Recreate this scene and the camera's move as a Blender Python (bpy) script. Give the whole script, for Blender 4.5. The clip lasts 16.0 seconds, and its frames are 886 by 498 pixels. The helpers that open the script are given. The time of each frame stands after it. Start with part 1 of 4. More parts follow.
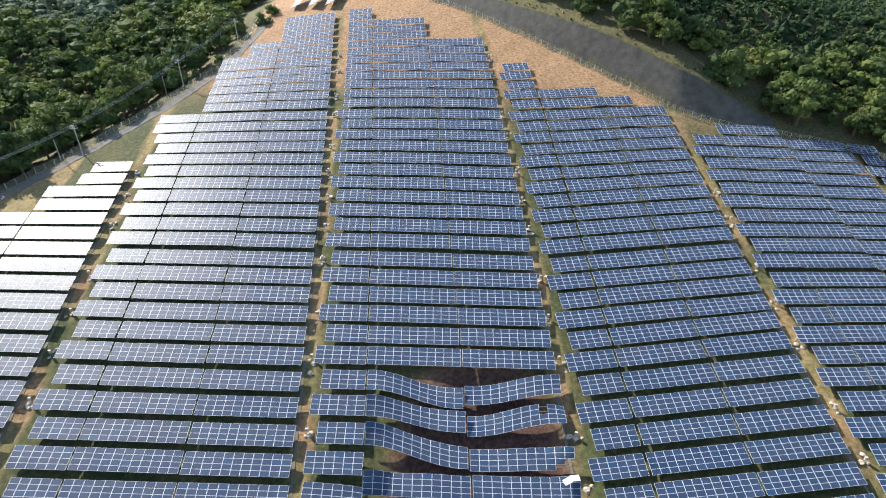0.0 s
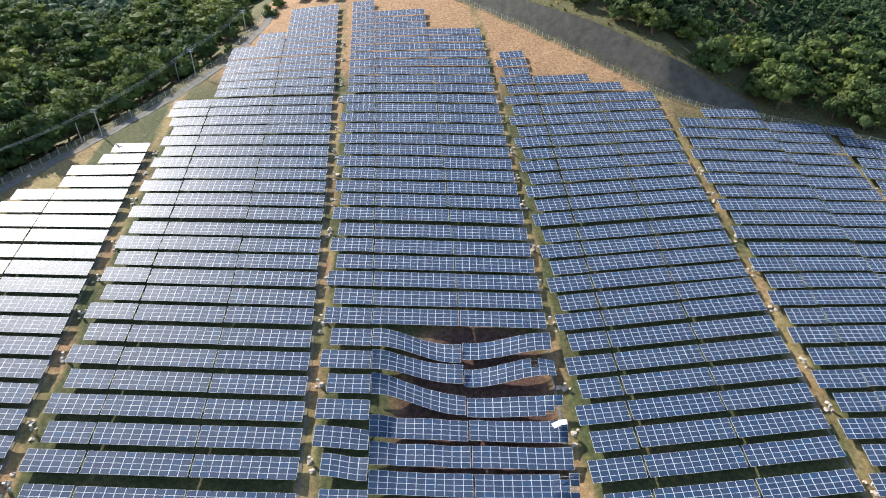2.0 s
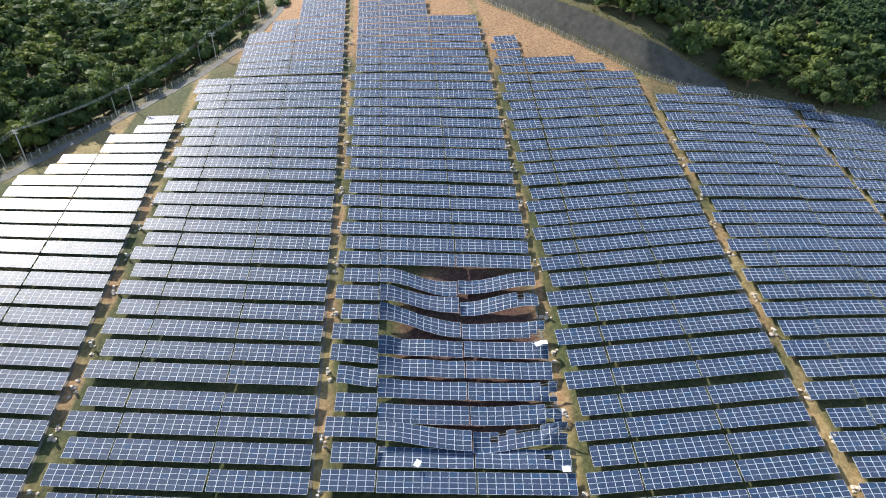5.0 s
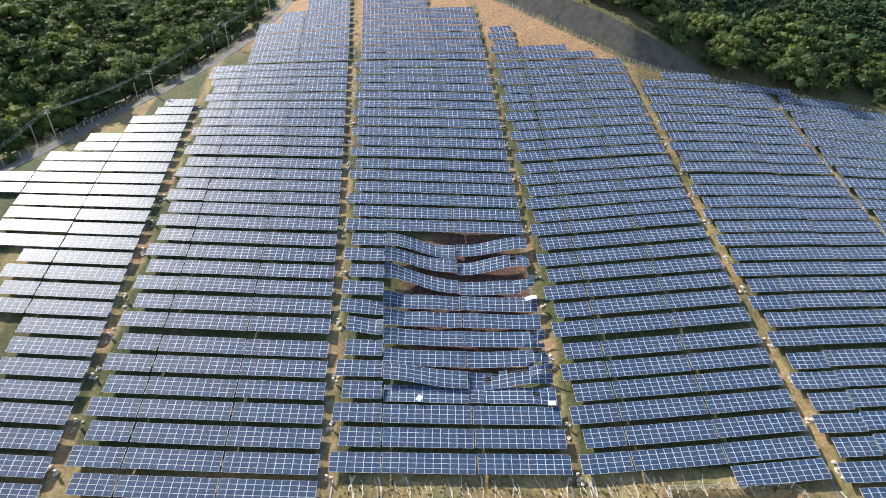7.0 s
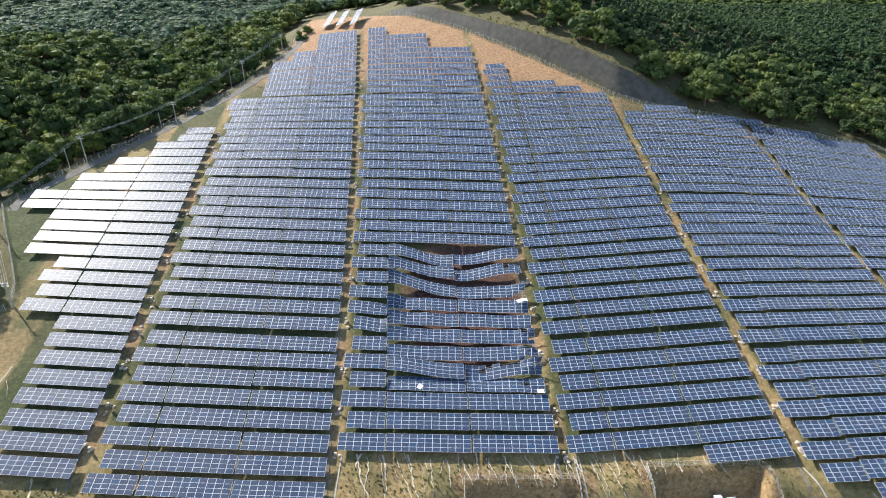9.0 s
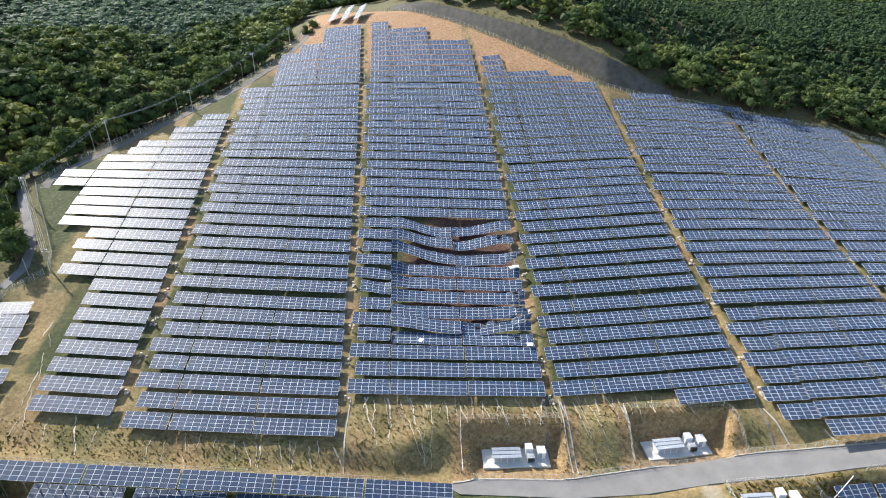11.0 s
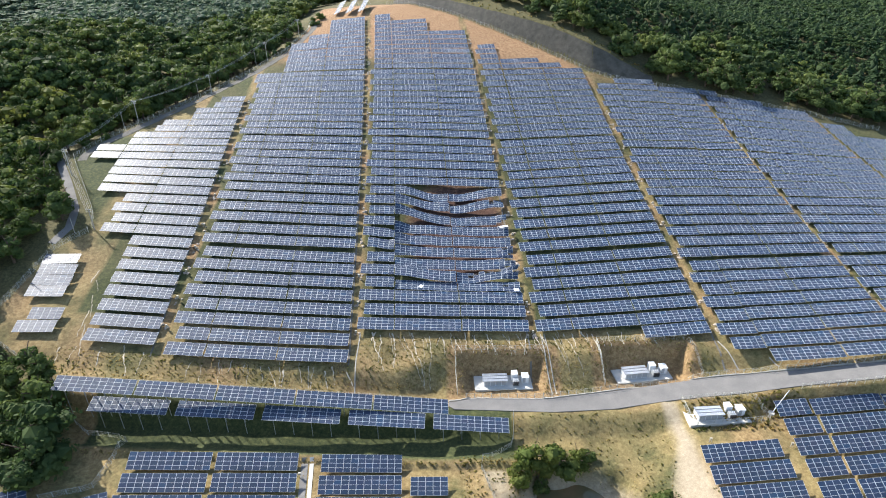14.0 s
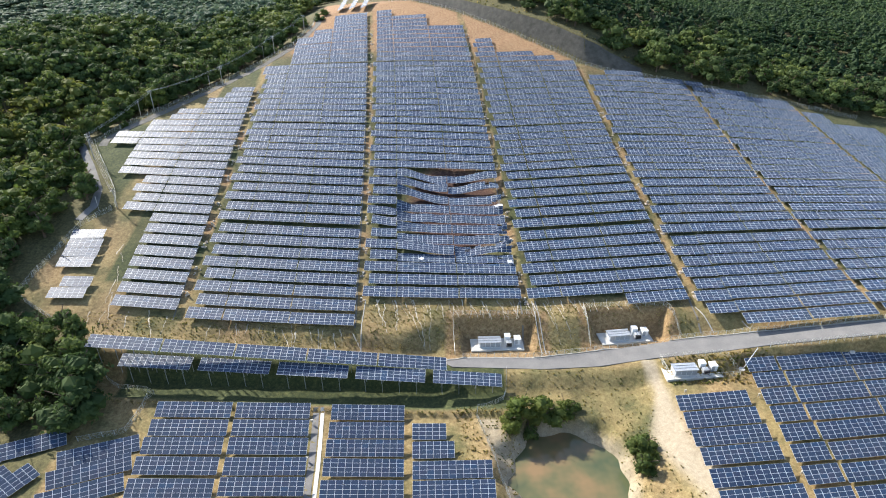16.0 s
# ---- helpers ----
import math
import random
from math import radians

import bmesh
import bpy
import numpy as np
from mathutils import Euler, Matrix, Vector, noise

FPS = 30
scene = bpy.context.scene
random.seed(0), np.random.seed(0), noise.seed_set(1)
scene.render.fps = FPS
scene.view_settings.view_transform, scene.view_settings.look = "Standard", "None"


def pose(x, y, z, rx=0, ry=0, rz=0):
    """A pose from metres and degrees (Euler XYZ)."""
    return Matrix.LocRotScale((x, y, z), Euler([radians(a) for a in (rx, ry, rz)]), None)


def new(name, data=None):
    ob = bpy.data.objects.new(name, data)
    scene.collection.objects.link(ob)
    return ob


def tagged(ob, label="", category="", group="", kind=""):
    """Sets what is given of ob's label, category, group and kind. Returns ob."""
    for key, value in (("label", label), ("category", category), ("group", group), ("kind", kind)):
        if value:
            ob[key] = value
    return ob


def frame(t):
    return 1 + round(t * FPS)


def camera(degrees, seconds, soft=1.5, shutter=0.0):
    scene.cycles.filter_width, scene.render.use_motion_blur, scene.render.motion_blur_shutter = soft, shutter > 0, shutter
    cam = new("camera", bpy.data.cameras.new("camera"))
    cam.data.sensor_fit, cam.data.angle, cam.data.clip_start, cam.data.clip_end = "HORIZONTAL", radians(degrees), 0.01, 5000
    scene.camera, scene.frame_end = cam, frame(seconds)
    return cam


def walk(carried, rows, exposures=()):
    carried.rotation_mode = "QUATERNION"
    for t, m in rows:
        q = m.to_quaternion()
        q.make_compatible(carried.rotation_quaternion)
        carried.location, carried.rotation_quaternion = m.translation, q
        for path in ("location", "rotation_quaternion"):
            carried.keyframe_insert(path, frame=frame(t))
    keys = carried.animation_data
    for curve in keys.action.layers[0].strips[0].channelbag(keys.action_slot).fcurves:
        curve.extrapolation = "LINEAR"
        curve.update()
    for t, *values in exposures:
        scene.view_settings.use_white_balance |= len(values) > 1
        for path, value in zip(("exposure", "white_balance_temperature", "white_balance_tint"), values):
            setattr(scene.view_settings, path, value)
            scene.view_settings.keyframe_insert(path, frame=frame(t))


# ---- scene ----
cam = camera(73.1, 16.0, soft=1.0)
METRES, EYE, TILT, LEAN, TURN = 126.0, 120.0, -33.0, 0.0, 0.0
ROWS = [
    (0.0, 0.0, 0.0, 0.0, 0.0, 0.0, -0.0),
    (0.5, 0.001, -0.0175, -0.0116, 0.01, -0.05, 0.03),
    (1.0, 0.0021, -0.0363, -0.0236, 0.04, -0.11, 0.05),
    (1.5, 0.0028, -0.0559, -0.038, 0.07, -0.08, 0.07),
    (2.0, 0.0019, -0.0773, -0.0508, 0.04, -0.15, 0.11),
    (2.5, 0.0031, -0.0996, -0.0659, 0.09, -0.13, 0.12),
    (3.0, 0.0037, -0.1235, -0.0807, 0.09, -0.16, 0.12),
    (3.5, 0.0047, -0.1486, -0.0963, 0.11, -0.16, 0.15),
    (4.0, 0.0055, -0.1747, -0.1126, 0.12, -0.17, 0.16),
    (6.5, 0.0084, -0.3101, -0.1983, 0.15, -0.13, 0.15),
    (7.0, 0.0089, -0.3376, -0.2163, 0.15, -0.11, 0.16),
    (7.5, 0.0088, -0.3652, -0.2313, 0.13, 0.79, 0.15),
    (8.0, 0.0098, -0.3935, -0.2511, 0.14, 3.02, 0.15),
    (8.5, 0.0102, -0.4223, -0.272, 0.12, 3.92, 0.15),
    (9.0, 0.011, -0.4509, -0.2906, 0.12, 3.93, 0.15),
    (11.5, 0.0148, -0.5943, -0.3842, 0.13, 3.93, 0.15),
    (12.0, 0.0159, -0.6227, -0.4028, 0.12, 3.92, 0.16),
    (12.5, 0.0171, -0.6503, -0.4213, 0.13, 3.9, 0.17),
    (13.0, 0.0182, -0.6776, -0.4395, 0.14, 3.9, 0.18),
    (13.5, 0.0192, -0.7044, -0.4576, 0.14, 3.9, 0.19),
    (14.0, 0.0205, -0.7311, -0.4754, 0.15, 3.91, 0.21),
    (14.5, 0.0217, -0.7575, -0.4931, 0.15, 3.92, 0.23),
    (15.0, 0.0227, -0.784, -0.511, 0.16, 3.94, 0.25),
    (15.5, 0.0234, -0.8105, -0.5288, 0.16, 3.95, 0.27),
    (16.0, 0.0241, -0.8368, -0.5463, 0.18, 3.94, 0.28),
]
walk(cam, [(t, pose(0, 0, EYE, TILT, LEAN, TURN) @ pose(METRES * x, METRES * y, METRES * z, 90 + pitch, roll, yaw)) for t, x, y, z, yaw, pitch, roll in ROWS])

# ---- world, sun, exposure ----
SUN_ELEV, SUN_AZ = 36.0, 48.0          # degrees; azimuth to the left of straight ahead
world = bpy.data.worlds.new("world")
scene.world = world
world.use_nodes = True
wn = world.node_tree.nodes
sky = wn.new("ShaderNodeTexSky")
sky.sky_type, sky.sun_disc = "NISHITA", False
sky.sun_elevation, sky.sun_rotation = radians(SUN_ELEV), radians(-SUN_AZ)
sky.dust_density = 1.0
world.node_tree.links.new(sky.outputs[0], wn["Background"].inputs[0])
wn["Background"].inputs[1].default_value = 0.10
sun = new("sun", bpy.data.lights.new("sun", "SUN"))
sun.data.energy, sun.data.angle, sun.data.color = 3.6, radians(0.6), (1.0, 0.95, 0.87)
to_sun = Vector((-math.sin(radians(SUN_AZ)) * math.cos(radians(SUN_ELEV)), math.cos(radians(SUN_AZ)) * math.cos(radians(SUN_ELEV)), math.sin(radians(SUN_ELEV))))
sun.matrix_world = to_sun.to_track_quat("Z", "Y").to_matrix().to_4x4()
scene.view_settings.exposure = 1.28


# ---- materials ----
def material(name, rough=0.8, metal=0.0):
    m = bpy.data.materials.new(name)
    m.use_nodes = True
    b = m.node_tree.nodes["Principled BSDF"]
    b.inputs["Roughness"].default_value, b.inputs["Metallic"].default_value = rough, metal
    return m, m.node_tree, b


def node(nt, kind, **kw):
    n = nt.nodes.new(kind)
    for key, value in kw.items():
        n.inputs[key].default_value = value
    return n


def noise_tex(nt, scale, detail=4.0, rough=0.6, coord=None):
    n = node(nt, "ShaderNodeTexNoise", Scale=scale, Detail=detail, Roughness=rough)
    if coord:
        nt.links.new(coord, n.inputs["Vector"])
    return n.outputs["Fac"]


def ramp(nt, fac, stops):
    r = nt.nodes.new("ShaderNodeValToRGB")
    els = r.color_ramp.elements
    while len(els) < len(stops):
        els.new(0.5)
    for e, (p, c) in zip(els, stops):
        e.position, e.color = p, (*c, 1.0)
    nt.links.new(fac, r.inputs["Fac"])
    return r.outputs["Color"]


def mix(nt, fac, a, b, blend="MIX"):
    m = nt.nodes.new("ShaderNodeMix")
    m.data_type, m.blend_type = "RGBA", blend
    for sock, v in ((m.inputs[0], fac), (m.inputs[6], a), (m.inputs[7], b)):
        if isinstance(v, (int, float)):
            sock.default_value = v
        elif isinstance(v, tuple):
            sock.default_value = (*v, 1.0)
        else:
            nt.links.new(v, sock)
    return m.outputs[2]


def bump(nt, b, height, strength=0.5, distance=0.1):
    n = node(nt, "ShaderNodeBump", Strength=strength, Distance=distance)
    nt.links.new(height, n.inputs["Height"])
    nt.links.new(n.outputs[0], b.inputs["Normal"])


def simple(name, colour, rough=0.7, metal=0.0, spread=0.15, scale=1.5):
    """A plain painted or cast surface with slight mottling at two scales."""
    m, nt, b = material(name, rough, metal)
    pos = nt.nodes.new("ShaderNodeNewGeometry").outputs["Position"]
    dark = tuple(c * (1 - spread) for c in colour)
    lite = tuple(min(1, c * (1 + spread)) for c in colour)
    c1 = ramp(nt, noise_tex(nt, scale, 5, 0.65, pos), [(0.3, dark), (0.7, lite)])
    c2 = mix(nt, 0.25, c1, ramp(nt, noise_tex(nt, scale * 14, 2, 0.5, pos), [(0.35, dark), (0.65, lite)]))
    nt.links.new(c2, b.inputs["Base Color"])
    return m


def glass_cells():
    """Dark blue silicon cells under glass, each module a shade of its own."""
    m, nt, b = material("solar_cells", 0.26)
    geo = nt.nodes.new("ShaderNodeNewGeometry")
    oi = nt.nodes.new("ShaderNodeObjectInfo")
    add = nt.nodes.new("ShaderNodeMath")
    add.operation = "ADD"
    nt.links.new(geo.outputs["Random Per Island"], add.inputs[0])
    nt.links.new(oi.outputs["Random"], add.inputs[1])
    frac = nt.nodes.new("ShaderNodeMath")
    frac.operation = "FRACT"
    nt.links.new(add.outputs[0], frac.inputs[0])
    base = ramp(nt, frac.outputs[0], [(0.0, (0.020, 0.042, 0.083)), (0.45, (0.025, 0.051, 0.101)), (0.8, (0.034, 0.050, 0.094)), (1.0, (0.020, 0.060, 0.126))])
    row = ramp(nt, oi.outputs["Random"], [(0.0, (0.80, 0.88, 1.0)), (0.5, (1.0, 1.0, 1.0)), (1.0, (1.25, 1.05, 1.0))])
    col = mix(nt, 1.0, base, row, "MULTIPLY")
    dust = noise_tex(nt, 0.35, 5, 0.65, geo.outputs["Position"])
    col = mix(nt, mix(nt, 0.5, (0.0, 0.0, 0.0), ramp(nt, dust, [(0.35, (0.0, 0.0, 0.0)), (0.75, (0.10, 0.10, 0.10))])), col, (0.27, 0.32, 0.37))
    nt.links.new(col, b.inputs["Base Color"])
    r = ramp(nt, dust, [(0.3, (0.40, 0.40, 0.40)), (0.75, (0.50, 0.50, 0.50))])
    nt.links.new(r, b.inputs["Roughness"])
    b.inputs["Specular IOR Level"].default_value = 0.41
    return m


CELLS = glass_cells()
FRAME = simple("aluminium_frame", (0.70, 0.74, 0.77), 0.5, 0.0, 0.05)
STEEL = simple("galvanised_steel", (0.42, 0.43, 0.44), 0.5, 0.6, 0.12)
BACKSHEET = simple("dusty_backsheet", (0.34, 0.34, 0.33), 0.8)
CONCRETE = simple("weathered_concrete", (0.42, 0.40, 0.36), 0.9, 0.0, 0.22, 0.6)
PALE = simple("pale_concrete", (0.62, 0.60, 0.55), 0.85, 0.0, 0.12, 0.5)
WHITE = simple("white_enamel", (0.78, 0.79, 0.80), 0.4, 0.0, 0.05)
GREYBOX = simple("grey_enamel", (0.36, 0.38, 0.40), 0.45, 0.0, 0.08)
ROOFING = simple("grey_corrugated_steel", (0.45, 0.48, 0.52), 0.35, 0.5, 0.08)
DARK = simple("dark_grille", (0.05, 0.05, 0.055), 0.6)
WIRE = simple("weathered_cable", (0.50, 0.50, 0.48), 0.5)
BEIGE = simple("weathered_beige_enamel", (0.46, 0.43, 0.36), 0.7)
DRAIN = simple("stained_concrete", (0.17, 0.16, 0.14), 0.95, 0.0, 0.25, 0.8)
BARK = simple("bark", (0.12, 0.085, 0.06), 0.95, 0.0, 0.3, 2.0)
ROCK = simple("pale_rock", (0.50, 0.42, 0.34), 0.95, 0.0, 0.25, 1.5)
MESHWIRE = simple("galvanised_mesh", (0.62, 0.62, 0.58), 0.55, 0.4, 0.1)


# ---- the lie of the land ----
def smooth(a, b, v):
    s = np.clip((np.asarray(v, float) - a) / (b - a), 0, 1)
    return s * s * (3 - 2 * s)


def slope_height(x, y):
    """The hillside that carries the array."""
    X, Y = np.clip(x, -150, 200) / 100, np.clip(y, -20, 250) / 100
    return 13.4 - 1.72 * X + 26.1 * Y + 4.8 * X * X - 5.19 * X * Y - 0.07 * Y * Y - 5.23 * X * X * Y + 3.23 * X * Y * Y


def bench_height(x):
    return 11.5 + 0.10 * np.clip(-x, 0, 95) + 0.10 * np.clip(x - 45, 0, 120)


def road_top(x):
    return np.interp(x, [-140, 5, 10, 29.5, 44, 70, 88, 106, 138, 220], [4.5, 5.0, 6.2, 5.8, 8.3, 10.6, 10.9, 11.3, 12.4, 15])


def road_bottom(x):
    return np.interp(x, [-140, 2.5, 5, 29.5, 45, 60, 80, 91, 132, 220], [3.4, 3.4, 1.5, 0.4, 1.4, 2.9, 3.5, 4.4, 5.4, 8])


def fence_right_y(x):
    return np.interp(x, [-70, -24, 6.6, 34, 58, 72, 84, 106, 129, 165, 190, 260], [285, 255, 233, 208, 187, 174, 169, 166, 160.5, 155, 148, 135])


def fence_left_x(y):
    return np.interp(y, [-40, 2, 16, 30, 47, 57, 65, 80, 90, 98, 110, 130, 153, 175, 199, 228, 285], [-84, -92, -119, -117, -115, -108, -111, -121, -128, -133, -129, -116.5, -101.6, -88, -76, -70, -72])


PADS = ((8.5, 27.6, 6.0, 14.8, 11.2), (46.5, 66.0, 9.0, 17.2, 11.9))
POND = (32.0, -30.0, 14.0, 14.5, 4.3)      # centre, half axes, water level


def ground_height(x, y, cut=True):
    x, y = np.asarray(x, float), np.asarray(y, float)
    hill = slope_height(x, y)
    bench = bench_height(x)
    z = bench + (hill - bench) * smooth(0, 1, np.clip((y - road_top(x)) / (6.0 + 7.0 * smooth(60, 20, x) * smooth(-10, 5, x)), 0, 1))
    low = 7.9 - 0.06 * np.clip(x, -95, 0) + 0.02 * np.clip(x, 0, 150) + 2.6 * smooth(50, 64, x)
    top = 11.9 + 0.103 * np.clip(-x, -20, 95)
    rim = low + 0.9 * smooth(-13.6, -12.6, y) * smooth(-10.2, -11.4, y)
    ramp_y = np.where(y > 0, top + (bench - top) * smooth(0, 3.2, y), rim + (top - rim) * smooth(-4.5, 0, y))
    low = low + (ramp_y - low) * smooth(26, 17, x) * (y > -13.5)
    z = z + (np.minimum(low, bench) - z) * smooth(0, 1, np.clip((road_bottom(x) - 0.5 - y) / (7.0 - 6.6 * smooth(8, 2, x) - 5.0 * smooth(76, 86, x)), 0, 1)) * (y < road_bottom(x))
    # cuttings for the transformer stations
    for x0, x1, y0, y1, level in PADS if cut else ():
        out = np.maximum(np.maximum(x0 - x, x - x1), np.maximum(y0 - 12 - y, y - y1))
        z = np.where(y > road_top(x) - 1.0, np.minimum(z, level + np.clip(out, 0, 40) * 3.2), z)
    # pond hollow
    d = np.sqrt(((x - POND[0]) / POND[2]) ** 2 + ((y - POND[1]) / POND[3]) ** 2) + 0.05 * np.sin(x * 0.7) + 0.04 * np.sin(y * 0.9 + 1)
    z = np.where(y < 1, z + (POND[4] - 2.0 - z) * smooth(1.35, 0.75, d), z)
    # cut bank behind the upper fence
    beyond = y - fence_right_y(x)
    z = z + np.clip(beyond - 1.5, 0, 6.5) * (0.55 + 0.9 * smooth(0, 60, x)) * smooth(-40, -10, x) * smooth(105, 70, x)
    z = z - 1.3 * smooth(1.2, 0.6, np.sqrt(((x - 9) / 19) ** 2 + ((y - 62) / 26) ** 2)) * cut
    # wooded spur to the left, hollow beyond the fence
    left = fence_left_x(y) - x
    z = z + (-0.30 * np.clip(left - 3, 0, 25) + 0.22 * np.clip(left - 38, 0, 90)) * smooth(50, 90, y) * smooth(300, 240, y)
    # far valley and rolling hills
    far = np.maximum(smooth(300, 560, y), np.maximum(smooth(230, 480, x), smooth(-190, -420, x)))
    roll = 34 + 13 * np.sin(x * 0.011 + 0.7) * np.cos(y * 0.008) + 8 * np.sin(x * 0.023 + y * 0.017) + 0.10 * np.clip(y - 650, 0, 900) + 0.12 * np.clip(np.abs(x) - 450, 0, 600)
    z = z + (roll - z) * far
    rough = 0.10 * np.sin(x * 1.7 + 0.6 * y) * np.sin(y * 1.3 - 0.4 * x) + 0.16 * np.sin(x * 0.45 + 2) * np.sin(y * 0.38 + 1)
    return z + rough * (1 - 0.8 * ((y < road_top(x)) & (y > road_bottom(x))))


def gz(x, y, cut=True):
    return float(ground_height(x, y, cut))


def soft_rand(x, y, f, s):
    return np.sin(x * f + s) * np.sin(y * f * 1.13 + 2.1 * s) + 0.6 * np.sin(x * f * 2.3 + y * f * 1.1 + s)


AISLES = ((-72.8, 0.95, 1.3), (-21.6, 1.0, 1.2), (27.0, 0.92, 1.2), (78.0, 0.8, 1.8), (125.9, 0.75, 1.8), (172.0, 0.68, 2.0))


def drift(y):
    """Sideways drift of the table columns on their way uphill."""
    v = y - 13.0
    return -0.055 * v - 0.0001 * v * v


def axis(fine0, fine1, step, ends, grow):
    mid = list(np.arange(fine0, fine1 + step / 2, step))
    a, s = [mid[0]], step
    while a[-1] > ends[0]:
        s *= grow
        a.append(a[-1] - s)
    b, s = [mid[-1]], step
    while b[-1] < ends[1]:
        s *= grow
        b.append(b[-1] + s)
    return np.array(a[:0:-1] + mid + b[1:])


def mesh_from(name, verts, faces, mats, indices=None, flat=True):
    me = bpy.data.meshes.new(name)
    me.from_pydata(verts, [], faces)
    for m in mats:
        me.materials.append(m)
    if indices is not None:
        me.polygons.foreach_set("material_index", np.asarray(indices, np.int32))
    if not flat:
        me.polygons.foreach_set("use_smooth", [True] * len(me.polygons))
    me.update()
    return me


def land_material():
    m, nt, b = material("dry_grass_and_soil", 0.95)
    pos = nt.nodes.new("ShaderNodeNewGeometry").outputs["Position"]
    att = nt.nodes.new("ShaderNodeAttribute")
    att.attribute_name = "cover"
    sep = nt.nodes.new("ShaderNodeSeparateColor")
    nt.links.new(att.outputs["Color"], sep.inputs[0])
    n1, n2, n3 = noise_tex(nt, 0.12, 6, 0.65, pos), noise_tex(nt, 1.1, 5, 0.7, pos), noise_tex(nt, 7.0, 3, 0.6, pos)
    straw = ramp(nt, n2, [(0.30, (0.18, 0.135, 0.055)), (0.5, (0.29, 0.22, 0.092)), (0.70, (0.40, 0.32, 0.15))])
    green = ramp(nt, n2, [(0.32, (0.028, 0.040, 0.013)), (0.52, (0.062, 0.076, 0.024)), (0.70, (0.125, 0.130, 0.045))])
    soil = ramp(nt, n2, [(0.34, (0.20, 0.105, 0.050)), (0.5, (0.34, 0.20, 0.10)), (0.66, (0.46, 0.30, 0.165))])
    pale = ramp(nt, n2, [(0.3, (0.32, 0.26, 0.18)), (0.7, (0.47, 0.40, 0.29))])
    grass = mix(nt, ramp(nt, n1, [(0.46, (0.0, 0.0, 0.0)), (0.66, (0.85, 0.85, 0.85))]), straw, green)
    c = mix(nt, sep.outputs[1], grass, green)
    c = mix(nt, sep.outputs[0], c, soil)
    c = mix(nt, sep.outputs[2], c, pale)
    damp = ramp(nt, n2, [(0.34, (0.042, 0.022, 0.017)), (0.5, (0.085, 0.042, 0.032)), (0.66, (0.15, 0.085, 0.06))])
    c = mix(nt, att.outputs["Alpha"], damp, c)
    fine = ramp(nt, n3, [(0.30, (0.76, 0.76, 0.76)), (0.70, (1.2, 1.2, 1.2))])
    c = mix(nt, 1.0, c, fine, "MULTIPLY")
    nt.links.new(c, b.inputs["Base Color"])
    bump(nt, b, n3, 0.6, 0.14)
    return m


